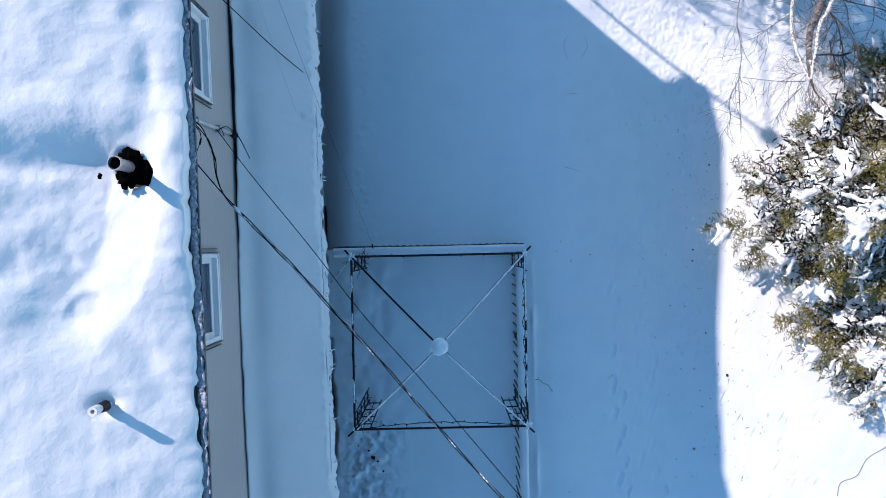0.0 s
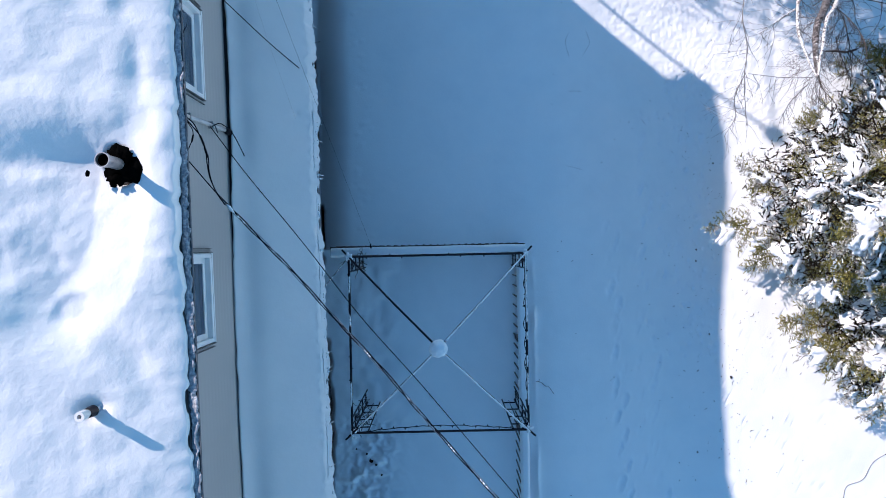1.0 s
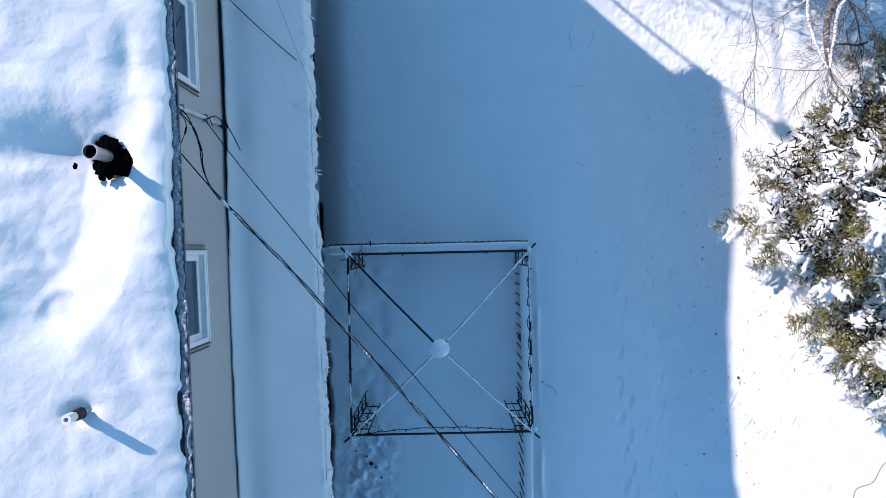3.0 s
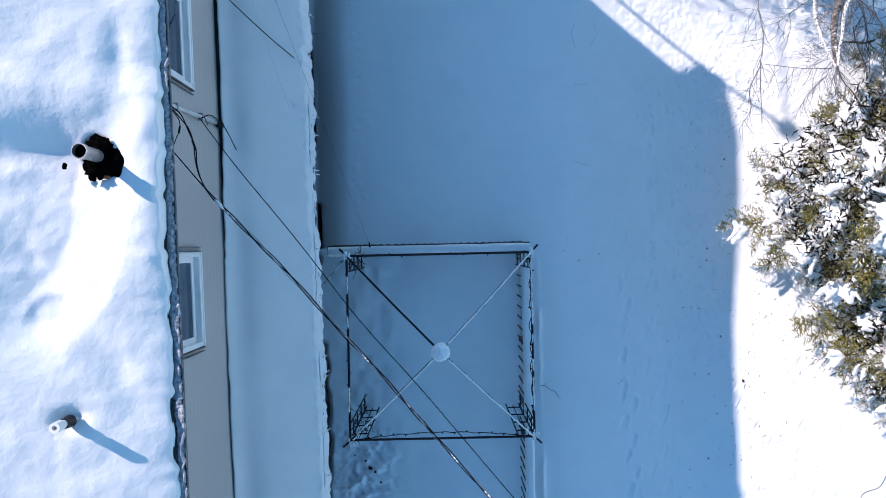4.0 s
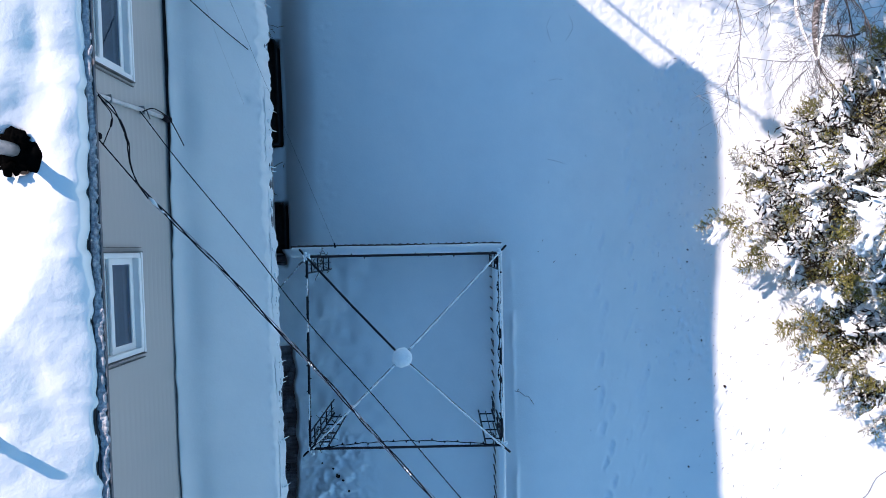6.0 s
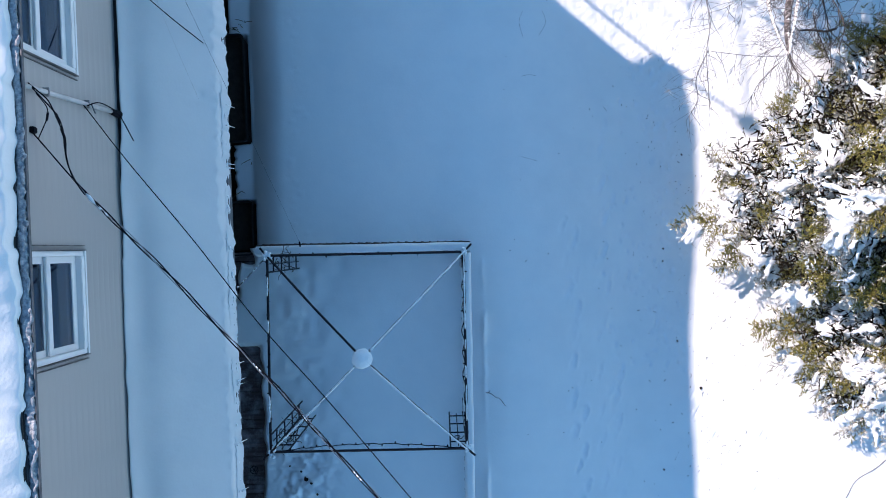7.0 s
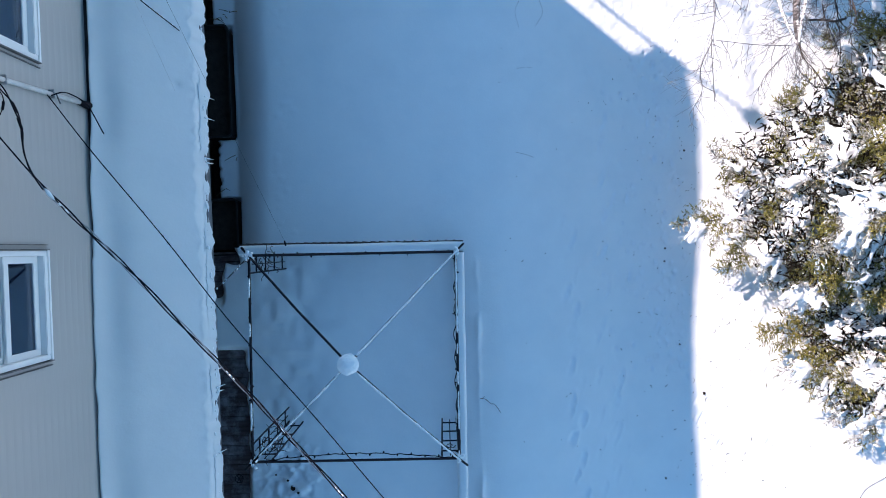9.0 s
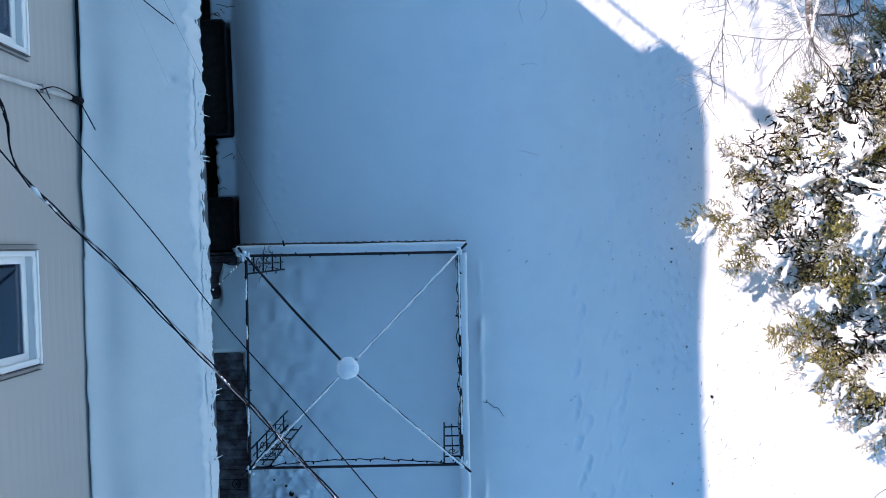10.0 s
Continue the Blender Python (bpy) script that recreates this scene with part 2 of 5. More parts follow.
def sheet(name, xs, ys, height, mat, parent=None, label=""):
    """A height field over the given lines of x and y."""
    gx, gy = np.meshgrid(xs, ys, indexing="ij")
    gz = height(gx, gy)
    n, m = len(xs), len(ys)
    verts = np.stack([gx.ravel(), gy.ravel(), gz.ravel()], 1)
    i, j = np.meshgrid(np.arange(n - 1), np.arange(m - 1), indexing="ij")
    a = (i * m + j).ravel()
    faces = np.stack([a, a + m, a + m + 1, a + 1], 1)
    return from_arrays(name, verts, faces, mat, parent, label)


def spread(lo, hi, step, far, grow=1.35):
    """Even lines from lo to hi, then ever wider ones out to far on both sides."""
    mid = list(np.arange(lo, hi + step / 2, step))
    out, s = [], step
    while not out or out[-1] < far:
        s *= grow
        out.append((out[-1] if out else 0) + s)
    return np.array([lo - d for d in out[::-1]] + mid + [hi + d for d in out])


def smooth_step(v, lo, hi):
    k = np.clip((v - lo) / (hi - lo), 0, 1)
    return k * k * (3 - 2 * k)


# ---- ground ----
def lawn_height(x, y):
    z = 0.03 * grid_noise(x, y, 3.1, 1) + 0.014 * grid_noise(x, y, 0.9, 2) + 0.003 * grid_noise(x, y, 0.23, 3)
    z += 0.50 * (1 - smooth_step(x, 1.7, 5.3))
    # thin crusty lip pushed up beside the deck
    lip = 1.812 + 0.018 * y + 0.018 * grid_noise(y, y * 0, 0.6, 7) + 0.010 * grid_noise(y, y * 0, 0.17, 8)
    high = smooth_step(-y, 0.3, 0.8) * np.clip(0.55 + 0.8 * grid_noise(y, y * 0, 0.42, 9), 0.05, 1.2)
    z += (0.040 * np.exp(-((x - lip) / 0.045) ** 2) + 0.030 * np.exp(-((x - lip + 0.02) / 0.13) ** 2)) * high
    rng = random.Random(4)
    wob, wob2 = grid_noise(x, y, 0.09, 71), grid_noise(x, y, 0.14, 72)
    # old trails of half-filled footprints: a pit with a raised heel of pushed-out snow
    for x0, x1, y0, y1, deep in ((4.20, 4.46, 3.0, -6.2, 0.028), (3.50, 3.57, 0.2, -6.2, 0.028), (4.02, 4.15, -0.6, -6.2, 0.012)):
        n = int(abs(y1 - y0) / 0.33)
        for k in range(n):
            f = k / n
            cx = x0 + (x1 - x0) * f + rng.uniform(-0.04, 0.04) + (0.08 if k % 2 else -0.08)
            cy = y0 + (y1 - y0) * f + rng.uniform(-0.06, 0.06)
            w, h, d = rng.uniform(0.045, 0.08), rng.uniform(0.10, 0.19), deep * rng.choice((0.15, 0.4, 0.7, 1.0, 1.0))
            u, v = x - cx - 0.3 * (y - cy) + 0.030 * wob, y - cy + 0.05 * wob2
            r2 = (u / w) ** 2 + (v / h) ** 2
            z -= d * np.exp(-r2 ** 1.6)
            z += 0.45 * d * np.exp(-((np.sqrt(r2) - 1.45) / 0.35) ** 2) * smooth_step(u / w + 0.5 * v / h, -0.6, 1.2)
    # pocks and crumbs of snow dropped by the trees
    for k in range(330):
        cx, cy = rng.uniform(5.8, 9.6), rng.uniform(-6.5, 4.5)
        w, h, d = rng.uniform(0.014, 0.034), rng.uniform(0.03, 0.12), rng.uniform(-0.030, 0.014) * rng.random()
        z += d * np.exp(-((x - cx - 0.6 * (y - cy)) / w) ** 2 - ((y - cy) / h) ** 2)
    for k in range(480):
        cx, cy = 5.75 - 1.3 * abs(rng.gauss(0, 0.45)), rng.uniform(-2.8, 3.4)
        w, d = rng.uniform(0.022, 0.04), rng.uniform(-0.035, 0.012)
        z += d * np.exp(-((x - cx) / w) ** 2 - ((y - cy) / (w * 1.4)) ** 2)
    # rough crust north of the lawn, and a row of crumbs fallen from the porch eave
    z += (0.007 * grid_noise(x, y, 0.06, 33) + 0.004 * grid_noise(x, y, 0.17, 34)) * smooth_step(y + 0.75 * (x - 5.3), 2.6, 3.4) * smooth_step(x, 2.5, 4.0)
    for k in range(60):
        cx, cy = rng.gauss(-1.66, 0.12), rng.uniform(0.1, 5.2)
        w, d = rng.uniform(0.015, 0.035), rng.uniform(-0.012, 0.020)
        z += d * np.exp(-((x - cx) / w) ** 2 - ((y - cy) / (w * 1.5)) ** 2)
    # the lawn breaks off in a bank beside the house, steepest at its foot
    brink = -2.13 + 0.028 * y + 0.03 * grid_noise(y, y * 0, 1.4, 5)
    beside = smooth_step(y, -0.35, -0.15)
    z -= 0.40 * np.clip((brink - x + 0.24) / 0.71, 0, 1) ** 1.7 * beside
    # hollows sunk round the black troughs by the wall, and room for the deck
    for y0, y1, edge_x in ((1.98, 4.12, -2.56), (-0.2, 0.90, -2.52)):
        z -= 0.5 * smooth_step(edge_x - x, 0.0, 0.05) * smooth_step(y - y0, 0.0, 0.06) * smooth_step(y1 - y, 0.0, 0.06)
    # ground sunk beside the wall so the strip under the porch darkens
    z -= 0.7 * smooth_step(-2.90 - x + 0.02 * wob, 0.0, 0.06) * beside
    return np.where((x < 1.44) & (y < -0.19), np.minimum(z, -0.05), z)


xs = np.unique(np.concatenate([spread(-3.3, 9.7, 0.05, 900), np.arange(4.6125, 7.4, 0.025), np.arange(1.71, 2.2, 0.0125), np.arange(3.2, 4.7, 0.025)]).round(4))
ys = spread(-6.6, 6.2, 0.028, 900)
tagged(sheet("ground", xs, ys, lawn_height, SNOW), "smooth snow-covered lawn with faint old footprints", "snow ground", kind="structure")

# ---- house ----
WALL_X, SOUTH, NORTH = -3.22, -8.0, 9.79
RIDGE_X, RIDGE_Z, EAVE_X, EAVE_Z, PITCH = -6.6, 6.95, -2.97, 6.08, 0.24


def roof_z(x):
    return EAVE_Z + PITCH * (EAVE_X - x)


W_LOW, W_HIGH = 4.63, 5.72
WINDOWS = ((-1.265, -0.055), (2.045, 3.255))
bm = bmesh.new()
edge = SOUTH
for lo, hi in WINDOWS:
    add_box(bm, (WALL_X - 0.2, edge, 3.6), (WALL_X, lo, 5.93))
    add_box(bm, (WALL_X - 0.2, lo, 3.6), (WALL_X, hi, W_LOW))
    add_box(bm, (WALL_X - 0.2, lo, W_HIGH), (WALL_X, hi, 5.93))
    edge = hi
add_box(bm, (WALL_X - 0.2, edge, 3.6), (WALL_X, NORTH, 5.93))
wall_east = tagged(part("wall_east", bm, SIDING), "cream vinyl-sided upper house wall", "wall", kind="structure")
# deep brown chosen to cut light bounced onto the snow beneath
tagged(part("wall_east_lower", box((WALL_X - 0.2, SOUTH, -0.8), (WALL_X, NORTH, 3.6)), LOWER), "lower house wall under the porch, browned dark to cut bounce", "wall", kind="structure")
far_x = 2 * RIDGE_X - WALL_X
tagged(part("wall_west", box((far_x, SOUTH, 0), (far_x + 0.2, NORTH, 5.93)), SIDING), "cream vinyl-sided back house wall", "wall", kind="structure")
for name, y in (("wall_south", SOUTH), ("wall_north", NORTH - 0.2)):
    bm = bmesh.new()
    outline = [(far_x + 0.2, 0.0), (WALL_X - 0.2, 0.0), (WALL_X - 0.2, 5.90), (RIDGE_X, 6.78), (far_x + 0.2, 5.90)]
    a = [bm.verts.new((x, y, z)) for x, z in outline]
    b = [bm.verts.new((x, y + 0.2, z)) for x, z in outline]
    bm.faces.new(a)
    bm.faces.new(b[::-1])
    for k in range(5):
        bm.faces.new((a[k], b[k], b[(k + 1) % 5], a[(k + 1) % 5]))
    tagged(part(name, bm, SIDING), "cream vinyl-sided gable wall", "wall", kind="structure")
bm = box((WALL_X - 2.6, SOUTH + 0.2, 3.6), (WALL_X - 0.2, NORTH - 0.2, 3.75))
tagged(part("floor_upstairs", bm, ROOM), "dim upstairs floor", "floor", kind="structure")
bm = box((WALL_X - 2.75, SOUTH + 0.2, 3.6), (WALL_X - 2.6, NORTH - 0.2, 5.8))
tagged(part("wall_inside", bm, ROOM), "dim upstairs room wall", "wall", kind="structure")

# main roof: two thick slopes, overhanging eaves and gables
for name, s in (("roof_east", 1), ("roof_west", -1)):
    bm = bmesh.new()
    prof = [(EAVE_X, EAVE_Z), (EAVE_X - 0.2, roof_z(EAVE_X - 0.2) - 0.13), (RIDGE_X, roof_z(RIDGE_X) - 0.15), (RIDGE_X, roof_z(RIDGE_X) - 0.29), (EAVE_X, EAVE_Z - 0.12)]
    rows = []
    for y in (SOUTH - 0.3, NORTH + 0.33):
        rows.append([bm.verts.new((RIDGE_X + s * (x - RIDGE_X), y, z)) for x, z in prof])
    bm.faces.new(rows[0])
    bm.faces.new(rows[1][::-1])
    for k in range(5):
        bm.faces.new((rows[0][k], rows[1][k], rows[1][(k + 1) % 5], rows[0][(k + 1) % 5]))
    bmesh.ops.recalc_face_normals(bm, faces=bm.faces)
    tagged(part(name, bm, SHINGLE), "dark asphalt-shingle roof slope under snow", "roof", kind="structure")

# bargeboard under the north gable overhang
bm = bmesh.new()
for s in (1, -1):
    xs_ = [(EAVE_X + 0.02, EAVE_Z - 0.02), (RIDGE_X, roof_z(RIDGE_X) - 0.02), (RIDGE_X, roof_z(RIDGE_X) - 0.30), (EAVE_X + 0.02, EAVE_Z - 0.28)]
    a = [bm.verts.new((RIDGE_X + s * (x - RIDGE_X), NORTH + 0.332, z)) for x, z in xs_]
    b = [bm.verts.new((RIDGE_X + s * (x - RIDGE_X), NORTH + 0.36, z)) for x, z in xs_]
    bm.faces.new(a)
    bm.faces.new(b[::-1])
    for k in range(4):
        bm.faces.new((a[k], b[k], b[(k + 1) % 4], a[(k + 1) % 4]))
bmesh.ops.recalc_face_normals(bm, faces=bm.faces)
tagged(part("bargeboard", bm, WHITE_PVC), "white bargeboard along the north gable", "trim", kind="structure")

# snow lying on the main roof: parametric from ridge to the ragged eave edge
PIPES = ((-3.60, 0.955), (-3.84, -1.70))


def roof_snow():
    us = np.concatenate([np.linspace(0, 0.45, 18)[:-1], np.linspace(0.45, 0.985, 90)[:-1], np.linspace(0.985, 0.995, 4)[:-1], np.linspace(0.995, 1.0, 6)])
    vs = np.concatenate([np.linspace(SOUTH - 0.25, -3.6, 50)[:-1], np.arange(-3.6, 4.2, 0.035), np.linspace(4.2, NORTH + 0.28, 90)[1:]])
    u, y = np.meshgrid(us, vs, indexing="ij")
    horn = smooth_step(y, 3.8, 8.6) - 0.5 * smooth_step(y, 9.0, 10.1)
    rim = EAVE_X + 0.02 + 0.19 * horn + 0.025 * grid_noise(y, y * 0, 0.35, 11) + 0.02 * grid_noise(y, y * 0, 0.09, 12)
    x = RIDGE_X + u * (rim - RIDGE_X)
    near = smooth_step(rim - x, 0.0, 0.016) ** 0.5
    h = 0.06 + 0.07 * np.minimum(rim - x, 1.6) + 0.022 * smooth_step(rim - x, 0.0, 0.4) * grid_noise(x, y, 0.8, 13) + 0.013 * grid_noise(x, y, 0.27, 14) + 0.004 * grid_noise(x, y, 0.11, 15)
    h += 0.11 * np.maximum(horn, 0) * smooth_step(rim - x, -0.05, 0.10)
    # ragged settling towards the eave
    h -= 0.035 * np.exp(-np.maximum(rim - x, 0) / 0.10)
    # steep-walled hollow running up-slope from the steel flue
    wide = 0.92 + 0.05 * grid_noise(x, x * 0, 0.4, 18) + 0.02 * grid_noise(x, x * 0, 0.11, 18)
    cut = smooth_step(y, wide - 0.16, wide + 0.10) * smooth_step(-y, -1.62, -0.98)
    h -= 0.058 * cut * smooth_step(-x, 3.50, 4.05)
    h += 0.02 * np.exp(-((x + 3.62) / 0.22) ** 2 - ((y - 1.55) / 0.2) ** 2)
    # rounded drift between the flue and the eave
    h += 0.085 * smooth_step(x, -3.45, -3.0) * smooth_step(y, -0.9, 0.2) * smooth_step(-y, -1.9, -1.2)
    # wind-cut bank winding down the slope, with a lower basin behind it
    bank = np.interp(y, (-1.9, -1.25, -1.0, -0.75, -0.5, -0.25, 0.0, 0.27, 0.65, 1.1, 1.6), (-4.75, -4.35, -4.17, -3.97, -3.78, -3.64, -3.53, -3.45, -3.43, -3.42, -3.36))
    soft = 0.30 + 0.14 * smooth_step(-y, -0.2, 0.7)
    edge = (bank - 0.07 - x + 0.03 * grid_noise(x, y, 0.45, 20)) / soft
    drop = 0.7 * np.clip(edge * 0.5 + 0.5, 0, 1) + 0.3 * smooth_step(edge, -1.5, 1.5)
    drop *= smooth_step(y, -1.30, -0.65) * smooth_step(-y, -1.45, -0.85)
    h -= (0.20 + 0.06 * smooth_step(-y, -0.2, 0.7)) * drop * smooth_step((x + 3.9) / (2.3 - 1.35 * smooth_step(-y, -0.1, 0.6)), -1.0, 0.0)
    h += (0.014 * grid_noise(x, y, 0.24, 17) + 0.006 * grid_noise(x, y, 0.09, 19)) * np.exp(-((x + 4.35) / 0.55) ** 4 - ((y - 0.25) / 0.6) ** 4)
    # scooped dents
    dent = ((x + 4.04) / 0.19) ** 2 + ((y + 0.62 - 0.2 * (x + 4.04)) / 0.16) ** 2
    h -= 0.032 * np.exp(-dent ** 3)
    h -= 0.03 * np.exp(-((x + 4.49) / 0.17) ** 2 - ((y + 0.50) / 0.11) ** 2)
    h -= 0.030 * np.exp(-((x + 4.18) / 0.10) ** 2 - ((y + 0.07) / 0.10) ** 2)
    h -= 0.015 * np.exp(-((x + 4.66) / 0.13) ** 2 - ((y + 0.15) / 0.2) ** 2)
    h -= 0.06 * np.exp(-((x + 3.46 + 0.5 * (y + 1.2)) / 0.19) ** 2 - ((y + 1.2) / 0.36) ** 2)
    h -= 0.03 * np.exp(-((x + 3.30) / 0.10) ** 2 - ((y - 2.0) / 0.3) ** 2) + 0.03 * np.exp(-((x + 3.42) / 0.12) ** 2 - ((y - 2.65) / 0.14) ** 2)
    h = np.maximum(h, -0.10)
    # melted cups round the pipes
    wob = 1 + 0.22 * grid_noise(x, y, 0.11, 16)
    h -= 0.24 * np.exp(-(wob * (((x - PIPES[0][0] - 0.05) / 0.15) ** 2 + ((y - PIPES[0][1] + 0.02) / 0.20) ** 2)) ** 4)
    h -= 0.10 * np.exp(-((x - PIPES[1][0]) / 0.12) ** 2 - ((y - PIPES[1][1]) / 0.1) ** 2)
    z = roof_z(x) - 0.015 + (h + 0.015) * near
    n, m = u.shape
    i, j = np.meshgrid(np.arange(n - 1), np.arange(m - 1), indexing="ij")
    a = (i * m + j).ravel()
    return np.stack([x.ravel(), y.ravel(), z.ravel()], 1), np.stack([a, a + m, a + m + 1, a + 1], 1)


tagged(from_arrays("roof_snow", *roof_snow(), ROOF_SNOW), "deep wind-sculpted snow on the main roof", "snow", kind="structure")
bm = bmesh.new()
vs = [bm.verts.new(p) for p in ((RIDGE_X, SOUTH - 0.25, roof_z(RIDGE_X) + 0.19), (RIDGE_X, NORTH + 0.28, roof_z(RIDGE_X) + 0.19), (2 * RIDGE_X - EAVE_X, NORTH + 0.28, EAVE_Z + 0.15), (2 * RIDGE_X - EAVE_X, SOUTH - 0.25, EAVE_Z + 0.15))]
bm.faces.new(vs)
tagged(part("roof_snow_west", bm, ROOF_SNOW), "deep snow on the far roof slope", "snow", kind="structure")

# gutter along the eave, crusted with lumps of ice
gutter = thing("gutter", (0, 0, 0), 0, "dark metal eaves gutter crusted with ice", "gutter", kind="structure")
bm = bmesh.new()
prof = [(-2.972, 5.92), (-2.972, 5.88), (-2.955, 5.868), (-2.875, 5.868), (-2.858, 5.88), (-2.855, 5.915), (-2.865, 5.915), (-2.868, 5.89), (-2.955, 5.885), (-2.962, 5.92)]
rows = [[bm.verts.new((x, y, z + EAVE_Z - 5.955)) for x, z in prof] for y in (SOUTH - 0.3, NORTH + 0.33)]
for k in range(len(prof)):
    bm.faces.new((rows[0][k], rows[1][k], rows[1][(k + 1) % 10], rows[0][(k + 1) % 10]))
part("trough", bm, GUTTER, gutter)
bm = bmesh.new()
rng = random.Random(8)
y = -4.3
while y < 4.7:
    s = rng.uniform(0.018, 0.032)
    add_lump(bm, (-2.918 + 0.012 * noise.noise(Vector((y * 1.3, 0, 4))), y, EAVE_Z - 0.05 + 0.02 * noise.noise(Vector((y * 2.1, 3, 0)))), (0.055, s * 1.8, 0.022), y * 3, 0.5, 0, 1)
    if noise.noise(Vector((y * 1.1, 7, 2))) > -0.3:
        add_lump(bm, (-2.91 + rng.uniform(-0.02, 0.05), y, EAVE_Z - 0.035 + rng.uniform(-0.01, 0.015)), (s * 0.7, s * rng.uniform(0.9, 2.4), s * 0.6), y * 5, 0.5, 0, 1)
    y += s * 1.7
fused(part("ice_crust", bm, GREY_ICE, gutter, "grey broken ice lumps", True), 0.008, 1)["kind"] = "stuff"

# porch roof: a narrow lean-to along the wall
P_IN, P_OUT, P_INZ, P_OUTZ = WALL_X, -2.05, 3.70, 2.99
bm = bmesh.new()
prof = [(P_IN, P_INZ), (P_OUT, P_OUTZ), (P_OUT, P_OUTZ - 0.12), (P_IN, P_INZ - 0.12)]
rows = [[bm.verts.new((x, y, z)) for x, z in prof] for y in (SOUTH, NORTH)]
bm.faces.new(rows[0])
bm.faces.new(rows[1][::-1])
for k in range(4):
    bm.faces.new((rows[0][k], rows[1][k], rows[1][(k + 1) % 4], rows[0][(k + 1) % 4]))
bmesh.ops.recalc_face_normals(bm, faces=bm.faces)
tagged(part("porch_roof", bm, SHINGLE), "narrow dark lean-to porch roof under snow", "roof", kind="structure")


def porch_snow():
    us = np.concatenate([np.linspace(0, 0.06, 6)[:-1], np.linspace(0.06, 0.89, 38)[:-1], np.linspace(0.89, 1.0, 30)])
    vs = np.concatenate([np.linspace(SOUTH, -4.6, 40)[:-1], np.arange(-4.6, 4.8, 0.03), np.linspace(4.8, NORTH, 60)[1:]])
    u, y = np.meshgrid(us, vs, indexing="ij")
    back = P_IN + 0.024 + 0.014 * grid_noise(y, y * 0, 1.3, 21) + 0.010 * grid_noise(y, y * 0, 0.25, 22) + 0.012 * smooth_step(y, 1.6, 3.2) - 0.02 * smooth_step(-y, 0.1, 0.2)
    rim = P_OUT + 0.055 + 0.022 * grid_noise(y, y * 0, 0.55, 23) + 0.02 * grid_noise(y, y * 0, 0.13, 24) + 0.012 * grid_noise(y, y * 0, 0.05, 25)
    x = back + u * (rim - back)
    k = (x - P_IN) / (P_OUT - P_IN)
    deck = P_INZ + k * (P_OUTZ - P_INZ)
    near = smooth_step(rim - x, 0.0, 0.10) ** 0.5 * smooth_step(x - back, -0.002, 0.05) ** 0.5
    h = 0.17 + 0.03 * np.sin(np.clip(k, 0, 1) * 3.14) + 0.022 * grid_noise(x, y, 1.1, 26) + 0.006 * grid_noise(x, y, 0.3, 27)
    h -= 0.055 * np.exp(-((x + 3.04) / 0.19) ** 2) * (1 + 0.6 * grid_noise(y, y * 0, 0.9, 28))
    h += 0.015 * grid_noise(x, y, 0.08, 29) * smooth_step(x, -2.16, -2.05)
    h -= 0.03 * np.exp(-((x + 2.264) / 0.05) ** 2 - ((y - 2.105) / 0.05) ** 2)
    crack = 0.055 + 0.006 * grid_noise(y, y * 0, 0.31, 30) + 0.006 * grid_noise(y, y * 0, 0.045, 31) + (rim - P_OUT - 0.055) * 0.8
    h -= 0.045 * np.exp(-((rim - x - crack) / 0.008) ** 2) * smooth_step(grid_noise(y, y * 0, 0.5, 32), -0.5, 0.1)
    z = deck - 0.01 + h * near
    n, m = u.shape
    i, j = np.meshgrid(np.arange(n - 1), np.arange(m - 1), indexing="ij")
    a = (i * m + j).ravel()
    return np.stack([x.ravel(), y.ravel(), z.ravel()], 1), np.stack([a, a + m, a + m + 1, a + 1], 1)


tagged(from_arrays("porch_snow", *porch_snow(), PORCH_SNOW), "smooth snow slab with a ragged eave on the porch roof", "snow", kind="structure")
bm = box((P_OUT, SOUTH, P_OUTZ - 0.15), (P_OUT + 0.025, NORTH, P_OUTZ + 0.01))
tagged(part("fascia", bm, GUTTER), "dark fascia board under the porch snow", "trim", kind="structure")
rng = random.Random(12)
bm = bmesh.new()
for k in range(60):
    y = rng.uniform(-4.5, 4.8)
    s = rng.uniform(0.012, 0.03)
    add_lump(bm, (P_OUT + rng.uniform(0.02, 0.07), y, P_OUTZ + rng.uniform(-0.02, 0.08)), (s * 0.7, s * rng.uniform(1, 2.5), s), k, 0.5, 0, 1)
tagged(fused(part("eave_ice", bm, ICE, None, "", True), 0.012, 1), "broken icy rim along the porch eave", "ice", kind="stuff")


def icicle(length, lean):
    bm = bmesh.new()
    add_tube(bm, [(0, 0, 0.02), (lean * 0.4, 0, -length * 0.4), (lean, 0, -length)], [0.012, 0.008, 0.002], 6)
    return bm


icicles = [(2.02, 0.22), (1.72, 0.18), (1.16, 0.12), (1.1, 0.1), (-1.75, 0.16), (-2.0, 0.2), (-2.06, 0.12), (-2.9, 0.15), (3.6, 0.15), (-3.6, 0.12)]
for y, length in icicles:
    ob = part("icicle", icicle(length, 0.05), ICE, None, "", True)
    ob.location = (P_OUT + 0.06, y, P_OUTZ + 0.03)
    tagged(ob, "thin icicle hanging from the porch eave", "icicle", "porch icicles")


